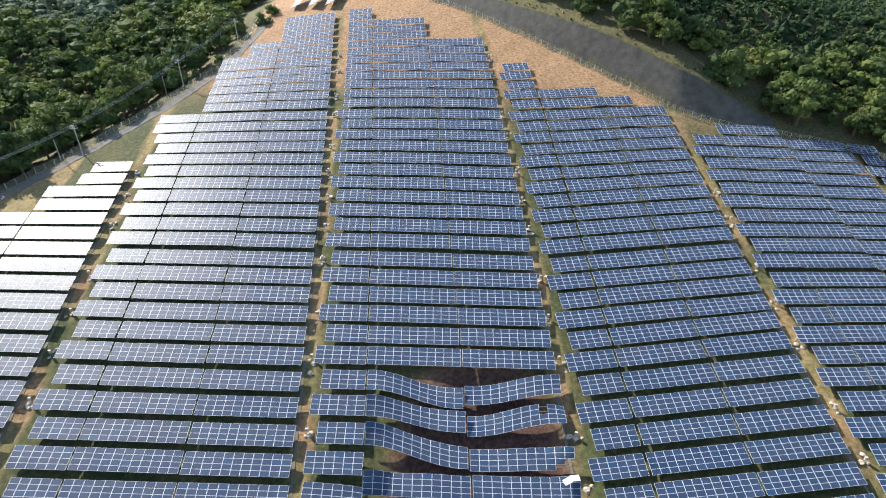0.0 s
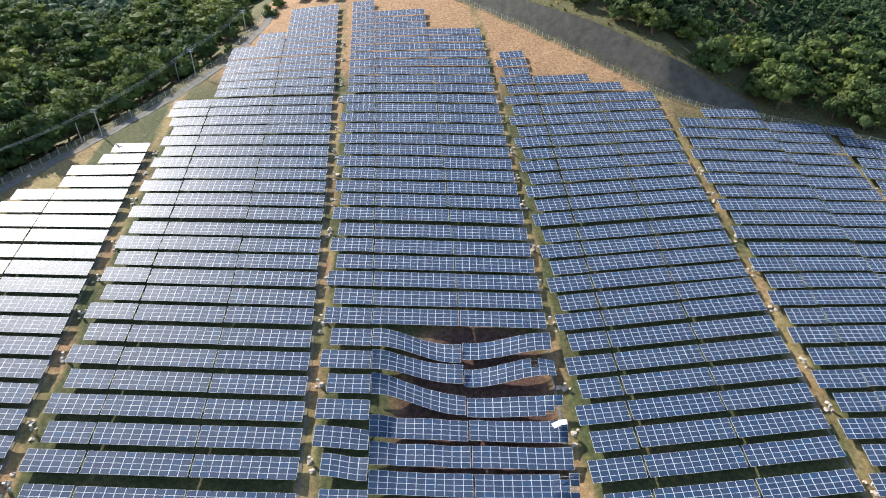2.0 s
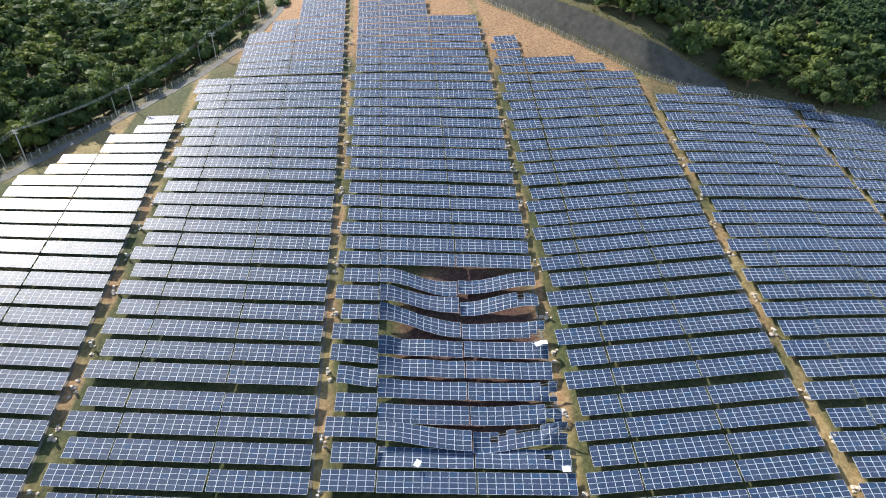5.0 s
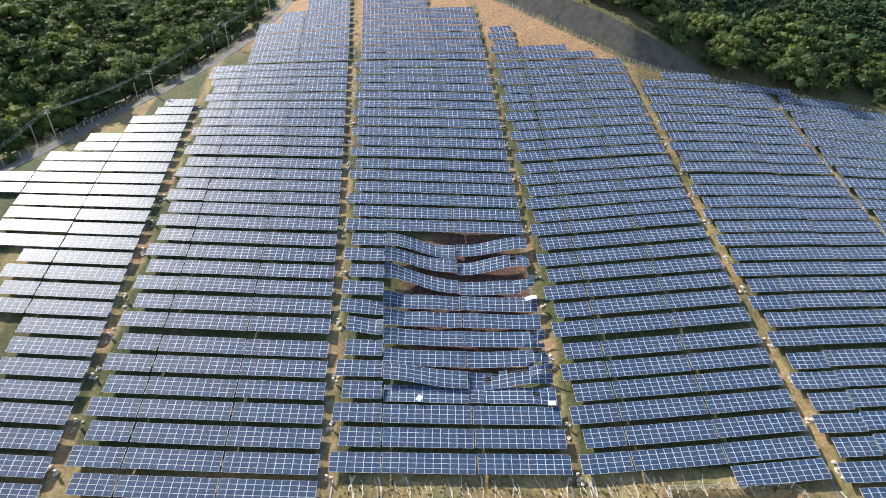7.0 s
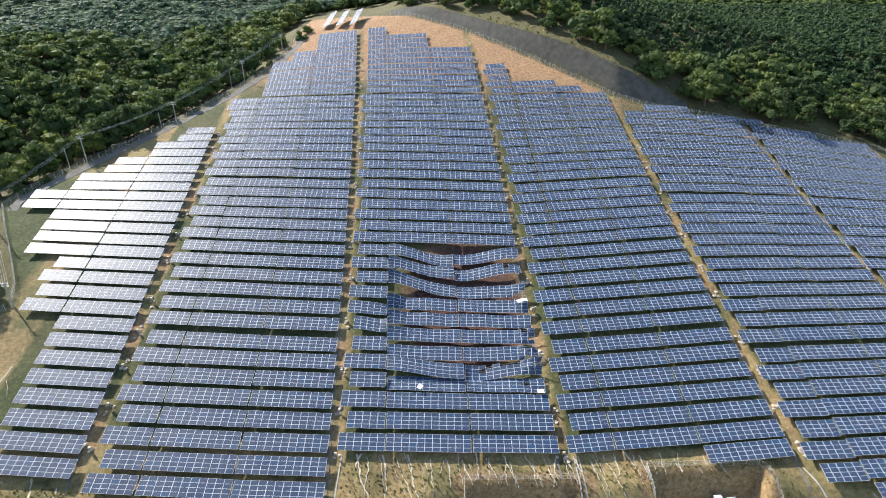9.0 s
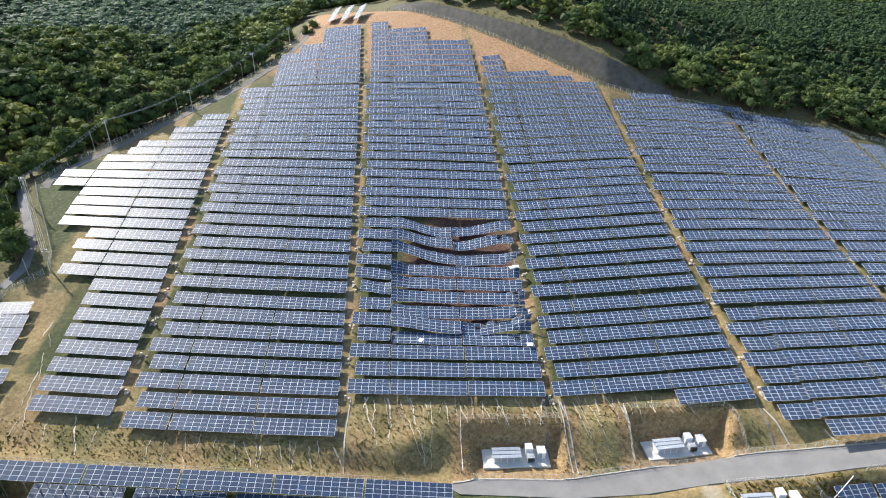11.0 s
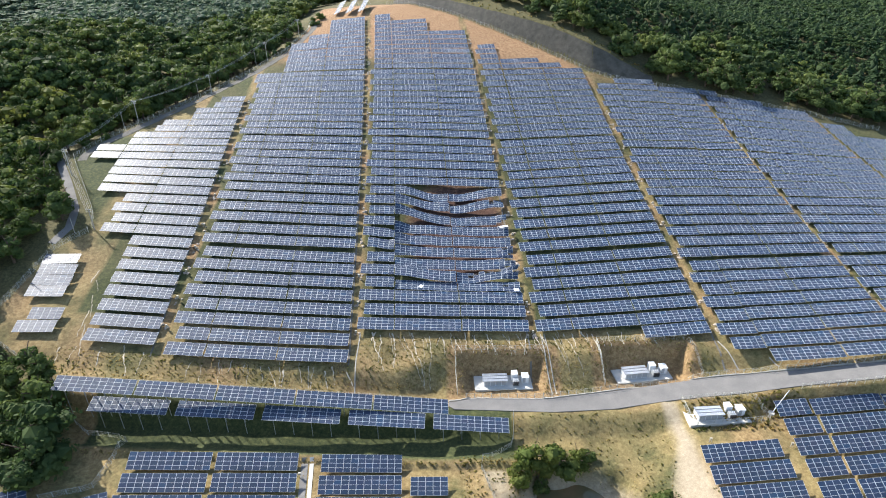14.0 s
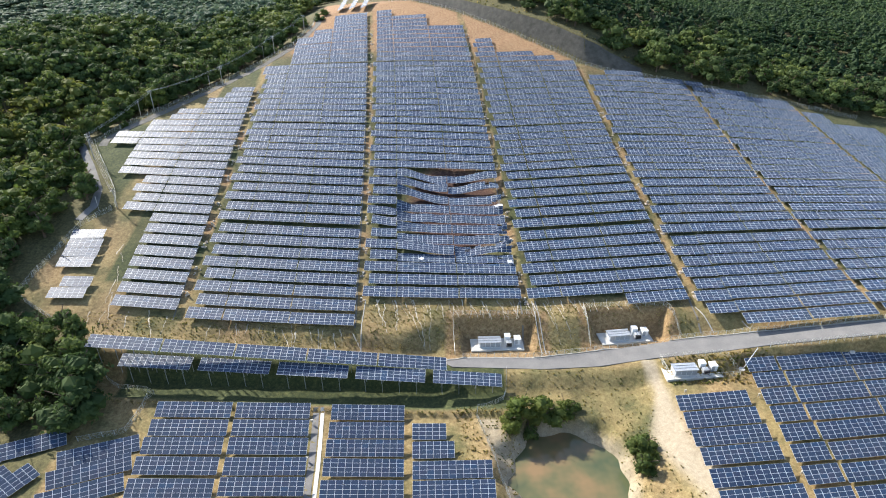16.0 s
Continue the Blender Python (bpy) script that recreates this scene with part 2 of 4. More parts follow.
def build_ground():
    xs = axis(-135, 200, 1.25, (-1500, 1500), 1.16)
    ys = axis(-60, 262, 1.25, (-900, 2600), 1.14)
    gx, gy = np.meshgrid(xs, ys)
    z = ground_height(gx, gy)
    nx, ny = len(xs), len(ys)
    verts = np.stack([gx.ravel(), gy.ravel(), z.ravel()], 1)
    i = np.arange(nx * ny).reshape(ny, nx)
    faces = np.stack([i[:-1, :-1], i[:-1, 1:], i[1:, 1:], i[1:, :-1]], -1).reshape(-1, 4)
    me = mesh_from("ground", verts.tolist(), faces.tolist(), [land_material()], flat=False)
    x, y = gx.ravel(), gy.ravel()
    inside = (x > fence_left_x(y)) & (y < fence_right_y(x))
    soil = np.clip(0.25 + 0.35 * soft_rand(x, y, 0.16, 1.3), 0, 1) * inside * 0.7
    soil = np.maximum(soil, smooth(150, 185, y + 0.1 * x) * inside * (0.85 + 0.15 * soft_rand(x, y, 0.3, 2.0)))
    slip = smooth(1.2, 0.8, np.sqrt(((x - 7) / 16) ** 2 + ((y - 66) / 24) ** 2))
    soil = np.maximum(soil, slip)
    green = np.clip(0.1 + 0.5 * soft_rand(x, y, 0.09, 4.2), 0, 1) * 0.5
    # Under the tables: less soil, full dark green, painting in the row-gap shade.
    array = inside & (y > 24) & (x > -98)
    soil = np.where(array & (soil < 0.95), soil * 0.25, soil)
    green = np.where(array, 1.0, green)
    crest = smooth(165, 195, y + 0.1 * x) * inside
    soil = np.maximum(soil, crest)
    soil = np.maximum(soil, slip)
    for x0, s, w in AISLES:
        d = np.abs(x - (x0 + s * drift(y)))
        on = smooth(w + 0.7, w, d) * (y > 8) * inside
        soil = soil * (1 - on) + on * np.clip(0.25 + 0.5 * soft_rand(x, y, 0.22, x0), 0, 1)
        green = np.maximum(green * (1 - on), on * np.clip(0.1 + 0.7 * soft_rand(x, y, 0.12, x0 + 2), 0, 1))
    hollow = (x < 19) & (x > -82) & (y < 3.6) & (y > -12)
    green = np.where(hollow, 1.0, green)
    soil = np.where(hollow, 0.0, soil)
    pondside = smooth(24, 12, np.hypot(x - 40, y + 10)) * (y < 1)
    green = np.maximum(green, 0.6 * pondside * np.clip(0.5 + 0.5 * soft_rand(x, y, 0.25, 0.4), 0, 1))
    soil = soil * (1 - 0.8 * pondside)
    meadow = smooth(6, 1, np.maximum(np.maximum(-134 - x, x + 112), np.maximum(58 - y, y - 112)))
    green = np.maximum(green, meadow)
    soil = soil * (1 - meadow)
    wood = ~inside
    green = np.where(wood, 1.0, green)
    soil = np.where(wood, 0.15, soil)
    pale = np.zeros_like(x)
    track = np.interp(y, [-60, -38, -23, -8, 3], [66, 62.5, 57.0, 59.5, 58.5])
    pale = np.maximum(pale, smooth(1.6, 0.6, np.abs(x - track) / (1.4 + 2.6 * smooth(-5, -25, y))) * (y < 3) * (y > -60))
    shore = np.sqrt(((x - POND[0]) / POND[2]) ** 2 + ((y - POND[1]) / POND[3]) ** 2)
    pale = np.maximum(pale, 0.8 * smooth(1.18, 1.03, shore) * (y < 0))
    bank = np.interp(y, [-60, -40, -20, -12], [24, 21, 15.5, 13])
    pale = np.maximum(pale, 0.75 * smooth(3.5, 1.5, np.abs(x - bank)) * (y < -14))
    for x0, x1, y0, y1, level in PADS:
        cut = (x > x0 - 5) & (x < x1 + 5) & (y > y0 - 3) & (y < y1 + 4)
        soil = np.where(cut, 0.6, soil)
    col = np.stack([np.clip(soil, 0, 1), np.clip(green, 0, 1), np.clip(pale, 0, 1), 1 - slip], 1).astype(np.float32)
    layer = me.color_attributes.new("cover", "FLOAT_COLOR", "POINT")
    layer.data.foreach_set("color", col.ravel())
    tagged(new("ground", me), "hillside of dry yellow grass and bare orange soil", "ground", kind="structure")


build_ground()


# ---- helpers for parts ----
def boxes(specs):
    """Verts and faces of boxes (x0, x1, y0, y1, z0, z1)."""
    v, f = [], []
    for x0, x1, y0, y1, z0, z1 in specs:
        n = len(v)
        v += [(x0, y0, z0), (x1, y0, z0), (x1, y1, z0), (x0, y1, z0), (x0, y0, z1), (x1, y0, z1), (x1, y1, z1), (x0, y1, z1)]
        f += [(n, n + 3, n + 2, n + 1), (n + 4, n + 5, n + 6, n + 7), (n, n + 1, n + 5, n + 4), (n + 1, n + 2, n + 6, n + 5), (n + 2, n + 3, n + 7, n + 6), (n + 3, n, n + 4, n + 7)]
    return v, f


def beam(a, b, r, sides=6):
    """Verts and faces of a round bar from a to b."""
    a, b = Vector(a), Vector(b)
    q = (b - a).to_track_quat("Z", "Y")
    v, f = [], []
    for p in (a, b):
        for i in range(sides):
            w = 2 * math.pi * i / sides
            v.append(tuple(p + q @ Vector((r * math.cos(w), r * math.sin(w), 0))))
    for i in range(sides):
        j = (i + 1) % sides
        f.append((i, j, sides + j, sides + i))
    f += [tuple(range(sides))[::-1], tuple(range(sides, 2 * sides))]
    return v, f


def joined(*pieces):
    v, f = [], []
    for pv, pf in pieces:
        n = len(v)
        v += list(pv)
        f += [tuple(i + n for i in face) for face in pf]
    return v, f


def part(name, geo, mat, parent, label=""):
    me = geo if isinstance(geo, bpy.types.Mesh) else mesh_from(name, geo[0], geo[1], [mat])
    ob = new(name, me)
    ob.parent = parent
    return tagged(ob, label)


def thing(name, m, label, category, group=""):
    e = new(name)
    e.matrix_basis = m
    return tagged(e, label, category, group)


# ---- solar tables ----
MW, MH, PU, PV = 1.645, 0.985, 1.667, 1.005       # module size and pitch
FW, FH = 0.038, 0.024                               # width of the upright and of the level frame bars


def module_geo(u, v, lift=0.0, shape=None):
    """One framed module with its lower left corner at (u, v); shape maps (u, v, w) to a place."""
    o = [(u, v), (u + MW, v), (u + MW, v + MH), (u, v + MH)]
    i = [(u + FW, v + FH), (u + MW - FW, v + FH), (u + MW - FW, v + MH - FH), (u + FW, v + MH - FH)]
    vs = [(*p, lift - 0.035) for p in o] + [(*p, lift) for p in o] + [(*p, lift) for p in i] + [(*p, lift - 0.006) for p in i]
    f = [(0, 3, 2, 1)]
    mi = [2]
    for a in range(4):
        b = (a + 1) % 4
        f += [(a, b, 4 + b, 4 + a), (4 + a, 4 + b, 8 + b, 8 + a), (8 + a, 8 + b, 12 + b, 12 + a)]
        mi += [1, 1, 1]
    f.append((12, 13, 14, 15))
    mi.append(0)
    if shape:
        vs = [tuple(shape(*p)) for p in vs]
    return vs, f, mi


def modules_mesh(cells, shape=None):
    v, f, mi = [], [], []
    for u, w in cells:
        a, b, c = module_geo(u, w, 0, shape)
        n = len(v)
        v += a
        f += [tuple(i + n for i in face) for face in b]
        mi += c
    return mesh_from("modules", v, f, [CELLS, FRAME, BACKSHEET], mi)


def rack_geo(n, post=3.0):
    w = n * PU
    bars = [(-w / 2, w / 2, v - 0.04, v + 0.04, -0.14, -0.05) for v in (0.55, 1.55, 2.55, 3.5)]
    count = max(2, round(n / 2.6))
    for i in range(count):
        x = -w / 2 + w * (i + 0.5) / count
        bars.append((x - 0.04, x + 0.04, 0.15, 3.85, -0.24, -0.14))
        bars.append((x - 0.05, x + 0.05, 0.75, 0.85, -post, -0.24))
        bars.append((x - 0.05, x + 0.05, 3.10, 3.20, -post, -0.24))
    return boxes(bars)


TEMPLATES = {}
ONE_MODULE = mesh_from("module", *module_geo(0, 0)[:2], [CELLS, FRAME, BACKSHEET], module_geo(0, 0)[2])


def table_meshes(n):
    if n not in TEMPLATES:
        cells = [(-n * PU / 2 + i * PU, j * PV) for i in range(n) for j in range(4)]
        TEMPLATES[n] = (modules_mesh(cells), mesh_from("rack", *rack_geo(n), [STEEL]), cells)
    return TEMPLATES[n]


def table_pose(xc, y, n, front=1.05, tilt=None, yaw=0.0, hill=False):
    """A table with the middle of its lower edge at (xc, y), following the natural ground."""
    half = n * PU / 2
    level = (lambda a, b: float(slope_height(a, b))) if hill else (lambda a, b: gz(a, b, False))
    cy, sy = math.cos(radians(yaw)), math.sin(radians(yaw))
    c = (xc - 1.9 * sy, y + 1.9 * cy)
    su = (level(c[0] + half * 0.8 * cy, c[1] + half * 0.8 * sy) - level(c[0] - half * 0.8 * cy, c[1] - half * 0.8 * sy)) / (1.6 * half)
    sv = (level(xc - 4.5 * sy, y + 4.5 * cy) - level(xc + 0.5 * sy, y - 0.5 * cy)) / 5.0
    t = tilt if tilt is not None else 0.6 * math.degrees(math.atan(sv)) + 7.5
    return frame_pose((xc, y, level(xc, y) + front), yaw, su, t)


def frame_pose(base, yaw, su, t):
    cy, sy = math.cos(radians(yaw)), math.sin(radians(yaw))
    u = Vector((cy, sy, su)).normalized()
    v = Vector((-sy * math.cos(radians(t)), cy * math.cos(radians(t)), math.sin(radians(t))))
    v = (v - u * v.dot(u)).normalized()
    w = u.cross(v)
    return Matrix(((u.x, v.x, w.x, base[0]), (u.y, v.y, w.y, base[1]), (u.z, v.z, w.z, base[2]), (0, 0, 0, 1)))


TABLE_LABEL = "ground-mounted table of dark blue framed solar modules on steel posts"


FAR = {"v": [], "f": [], "mi": []}


def far_table(m, n):
    """Adds a distant table to the joined array."""
    mods, rack, cells = table_meshes(n)
    for me, shift in ((mods, 0), (rack, 3)):
        co = np.empty(len(me.vertices) * 3)
        me.vertices.foreach_get("co", co)
        co = np.c_[co.reshape(-1, 3), np.ones(len(me.vertices))] @ np.array(m).T
        base = len(FAR["v"])
        FAR["v"] += co[:, :3].tolist()
        FAR["f"] += [tuple(i + base for i in p.vertices) for p in me.polygons]
        FAR["mi"] += [p.material_index + shift for p in me.polygons]


def put_table(m, n, single=False, group="solar tables on the slope", label=TABLE_LABEL):
    mods, rack, cells = table_meshes(n)
    e = thing("solar_table", m, label, "solar panel", group)
    if single:
        for u, v in cells:
            ob = new("module", ONE_MODULE)
            ob.parent = e
            ob.location = (u, v, 0)
    else:
        tagged(part("module_array", mods, None, e), kind="stuff")
    part("rack", rack, None, e)
    return e


def row_y(k):
    if k <= 5:
        return 23.0 + 5.06 * k
    if k <= 12:
        return 54.3 + 5.27 * (k - 6)
    return 85.9 + 4.97 * (k - 12) + (0.5 if k >= 18 else 0) + (0.5 if k >= 29 else 0)


def a_row(k):
    return 14.8 + 5.11 * (k + 2)


WRECKED = {("C2", k) for k in range(3, 12)} | {("C3", k) for k in range(3, 12)} | {("C1", 6), ("C1", 7)}
rng = random.Random(7)


def lay(code, right, bend, rows, count, yfun=row_y, off=0.0, singles=(), skew=None):
    """A column of tables; right: its right edge low on the slope; count: modules in a row, a number or a function of the row."""
    for k in rows:
        n = count(k) if callable(count) else count
        if not n or (code, k) in WRECKED:
            continue
        y = yfun(k) + off - 0.36
        xr = right + bend * drift(y + 2)
        xc = xr - n * PU / 2
        yaw = 0.0
        if skew:
            yaw = math.degrees(math.atan(skew(k)))
            y += skew(k) * max(0.0, xc - 28.0) * (code[0] == "D")
        m = table_pose(xc + rng.uniform(-0.05, 0.05), y + rng.uniform(-0.06, 0.06), n, 1.35 + rng.uniform(-0.06, 0.08), yaw=yaw, hill=True)
        m = m @ pose(0, 0, 0, rng.uniform(-0.3, 0.3), rng.uniform(-0.2, 0.2), rng.uniform(-0.15, 0.15))
        if k > 13:
            far_table(m, n)
        else:
            put_table(m, n, k in singles)


T11 = 11 * PU + 0.33                                # a full table with its gap


def five_six(k):
    return 6 if k % 2 == 0 else 5


def a1_count(k):
    return {6: 6, 7: 5, 8: 6, 9: 5, 18: 7, 19: 6}.get(k, 11 if 10 <= k <= 17 else 0)


lay("A2", -73.4, 1.0, range(-2, 22), 11, a_row, 0, range(-2, 4))
lay("A2", -73.4, 1.0, range(22, 24), lambda k: 7 if k == 22 else 6, a_row)
lay("A1", -73.4 - T11, 1.0, range(6, 20), a1_count, a_row)
lay("A0", -73.4 - 2 * T11, 1.0, (14, 15), 6, a_row)
lay("B3", -22.9, 1.0, range(-2, 42), 11, row_y, -0.7, range(-2, 10))
lay("B2", -22.9 - T11, 1.0, range(-2, 36), 11, row_y, -0.7, range(-2, 8))
lay("B2", -22.9 - T11, 1.0, range(36, 38), 6, row_y, -0.7)
lay("B1", -22.9 - 2 * T11, 1.0, range(-2, 29), lambda k: 7 if k in (27, 28) else five_six(k), row_y, -0.7, range(-2, 10))
lay("C3", 26.4, 0.9, range(0, 37), 11, row_y, 0, list(range(0, 3)) + list(range(12, 14)))
lay("C2", 26.4 - T11, 0.9, range(0, 40), 11, row_y, 0, list(range(0, 3)) + list(range(12, 14)))
lay("C1", 26.4 - 2 * T11, 0.9, range(0, 42), lambda k: five_six(k) if k < 30 else 5, row_y, 0, range(0, 18))
def d_skew(k):
    return min(0.15, 0.075 + 0.006 * max(0, k))


def e_skew(k):
    return 0.02 + 0.0022 * max(0, k)


lay("D3", 75.9, 0.8, (-1,), 11, row_y, 0.5, (-1,), d_skew)
lay("D3", 75.9, 0.8, range(0, 29), 11, row_y, 0, range(0, 7), d_skew)
lay("D3", 75.9 - 9.0, 0.8, (29,), 6, row_y, 0, (), d_skew)
lay("D2", 75.9 - T11, 0.8, range(0, 31), 11, row_y, 0, range(0, 8), d_skew)
lay("D1", 75.9 - 2 * T11, 0.82, range(0, 34), five_six, row_y, 0, range(0, 10), d_skew)
lay("E3", 125.4, 0.75, range(-2, 28), 11, row_y, -0.6, (), e_skew)
lay("E2", 125.4 - T11, 0.75, range(-2, 29), 11, row_y, -1.1, (), e_skew)
lay("E1", 125.4 - 2 * T11, 0.75, range(-1, 28), five_six, row_y, -1.9, (), e_skew)
lay("F1", 134.5, 0.75, range(-2, 28), lambda k: 5 if k % 2 else 4, row_y, -0.5)
lay("F2", 134.5 + T11, 0.75, range(-2, 27), 11, row_y, -0.5)
lay("F3", 134.5 + 2 * T11, 0.75, range(-2, 26), 11, row_y, -0.5)
lay("G1", 183.0, 0.7, range(-2, 24), 6, row_y, -0.5)
lay("G2", 183.0 + T11, 0.7, range(-2, 22), 11, row_y, -0.5)
far_array = mesh_from("solar_array", FAR["v"], FAR["f"], [CELLS, FRAME, BACKSHEET, STEEL], FAR["mi"])
tagged(new("solar_array", far_array), "long rows of blue solar tables stepping up the hillside", "solar panel", kind="stuff")


# ---- tables wrecked by the slip ----
def wreck(right, k, n, slide, drop, tilt_end=(0.0, 0.0), wave=(0.0, 1.0, 0.0), missing=(), crumple=0.0, bend=0.9, base_tilt=0.0):
    """A table that slid and buckled. slide, drop: metres at its left and right end; tilt_end: extra tilt there; wave: height, count, phase."""
    y = row_y(k)
    m = table_pose(right + bend * drift(y + 2) - n * PU / 2, y - 0.36, n, 1.4, hill=True) @ pose(0, 0, 0, base_tilt)
    e = thing("wrecked_solar_table", m, "buckled blue solar table sunk into slipped red soil", "solar panel", "tables wrecked by the landslip")
    r = random.Random(k * 31 + n + int(right))
    w = n * PU

    def shape(u, v, z):
        s = u / w + 0.5
        q = s * s * (3 - 2 * s)
        sl = slide[0] * (1 - q) + slide[1] * q
        dr = drop[0] * (1 - q) + drop[1] * q
        h = wave[0] * math.sin(2 * math.pi * (wave[1] * s + wave[2]))
        te = tilt_end[0] * max(0, 1 - s * 4) + tilt_end[1] * max(0, 4 * s - 3)
        c = crumple * max(0, s - 0.66) * 3
        cz = c * (math.sin(3.1 * u + v) + math.sin(2.3 * v + k))
        cu = c * 0.5 * math.sin(2.7 * v + u)
        a = te + 0.25 * math.cos(2 * math.pi * (wave[1] * s + wave[2])) * wave[0]
        return (u + cu, -sl + v * math.cos(a) - z * math.sin(a), z - dr + h + v * math.sin(a) + cz)

    for i in range(n):
        for j in range(4):
            if (i, j) in missing or (crumple > 0.15 and i > n - 4 and r.random() < 0.22):
                continue
            g = module_geo(-w / 2 + i * PU, j * PV, 0, shape)
            part("module", mesh_from("module", g[0], g[1], [CELLS, FRAME, BACKSHEET], g[2]), None, e)
    rails = []
    for v in (0.55, 1.55, 2.55, 3.5):
        for i in range(n):
            a, b = shape(-w / 2 + i * PU, v, -0.1), shape(-w / 2 + (i + 1) * PU, v, -0.1)
            rails.append(beam(a, b, 0.04, 4))
    part("rack", joined(*rails), STEEL, e, "bent galvanised rails")
    return e


C3R, C2R = 26.4, 26.4 - T11
wreck(C2R, 11, 11, (0.0, 3.0), (0.0, 0.9), (0.0, 0.10), (0.30, 1.0, 0.0))
wreck(C3R, 11, 11, (2.2, 0.0), (1.0, 0.0), (0.05, 0.0), (0.30, 0.8, 0.45))
wreck(C2R, 10, 11, (0.1, 2.4), (-0.1, 0.9), (0.20, 0.05), (0.30, 1.1, 0.05))
wreck(C3R, 10, 11, (2.9, 0.4), (1.0, 0.1), (0.0, -0.2), (0.35, 0.9, 0.55), {(8, 2), (8, 3)})
wreck(C2R, 9, 11, (0.1, 3.6), (0.0, 0.9), (0.35, -0.12), (0.25, 1.0, 0.1))
wreck(C3R, 9, 11, (3.9, 3.6), (0.9, 0.5), (0.0, 0.50), (0.20, 1.0, 0.5), {(10, 0), (10, 1), (9, 0)})
wreck(C2R, 8, 11, (3.1, 3.4), (0.6, 0.7), (0.60, 0.0), (0.14, 1.5, 0.2))
wreck(C3R, 8, 11, (3.3, 3.4), (0.7, 0.7), (0.0, 0.30), (0.14, 1.0, 0.3))
wreck(C2R, 7, 11, (2.8, 3.0), (0.6, 0.7), (0.3, 0.0), (0.13, 2.0, 0.0))
wreck(C3R, 7, 11, (3.0, 3.0), (0.7, 0.7), (0.0, 0.1), (0.12, 1.0, 0.0))
wreck(C2R, 6, 11, (2.6, 2.7), (0.6, 0.7), (0.25, 0.0), (0.10, 1.0, 0.0))
wreck(C3R, 6, 11, (2.7, 2.6), (0.7, 0.7), (0.0, 0.4), (0.10, 1.0, 0.4), {(9, 3), (10, 1)}, 0.18)
wreck(C2R, 5, 11, (1.9, 2.0), (0.6, 0.7), (0.1, 0.0), (0.08, 1.0, 0.2))
wreck(C3R, 5, 11, (2.0, 1.4), (0.7, 0.6), (0.0, 0.4), (0.12, 1.0, 0.4), {(9, 3), (10, 3), (9, 0)}, 0.26)
wreck(C2R, 4, 11, (0.7, 2.3), (-0.3, 0.0), (-0.1, 0.0), (0.22, 0.7, 0.3))
wreck(C3R, 4, 11, (2.4, 0.6), (0.8, -0.1), (0.2, 0.5), (0.16, 1.3, 0.4), {(2, 2), (3, 3), (5, 3), (6, 3), (7, 3)}, 0.28)
wreck(C2R, 3, 11, (0.2, 0.3), (0.6, 0.6), (0.0, 0.0), (0.06, 1.0, 0.0), (), 0.0, 0.9, -7.0)
wreck(C3R, 3, 11, (0.2, 0.3), (0.6, 0.5), (0.0, 0.1), (0.12, 1.6, 0.2), {(8, 2)}, 0.10, 0.9, -7.0)
wreck(C2R - T11, 7, 6, (0.0, 0.3), (0.0, 0.2), (0.0, -0.2), (0.06, 0.7, 0.2))
wreck(C2R - T11, 6, 5, (-0.2, 0.5), (0.0, 0.2), (0.0, 0.1), (0.05, 1.0, 0.0))

# loose sheets thrown about the slip
for sx, sy, rz in ((-4.3, 37.6, 65), (23.6, 37.0, 5), (22.6, 64.4, 8), (21.2, 63.8, 30)):
    sheet = new("loose_sheet", mesh_from("loose_sheet", *boxes([(-0.8, 0.8, -0.5, 0.5, 0, 0.04), (-0.84, 0.84, -0.54, -0.5, -0.01, 0.05), (-0.84, 0.84, 0.5, 0.54, -0.01, 0.05)]), [WHITE]))
    sheet.matrix_basis = pose(sx, sy, gz(sx, sy, False) + 2.1, 12, 3, rz)
    tagged(sheet, "loose pale sheet torn off and lying among wrecked modules", "debris", "torn sheets")

# ---- lower tables ----
LOW = "solar tables below the service road"
def stilts(e, n):
    """Tall posts from a raised table down to the ground."""
    m = e.matrix_basis
    for px in np.linspace(-0.37 * n * PU, 0.37 * n * PU, 4):
        for py in (0.8, 3.15):
            head = m @ Vector((px, py, -0.2))
            foot = Vector((head.x, head.y, gz(head.x, head.y) - 0.4))
            if head.z - foot.z > 2.0:
                inv = m.inverted()
                part("stilt", beam(inv @ head, inv @ foot, 0.08), STEEL, e)


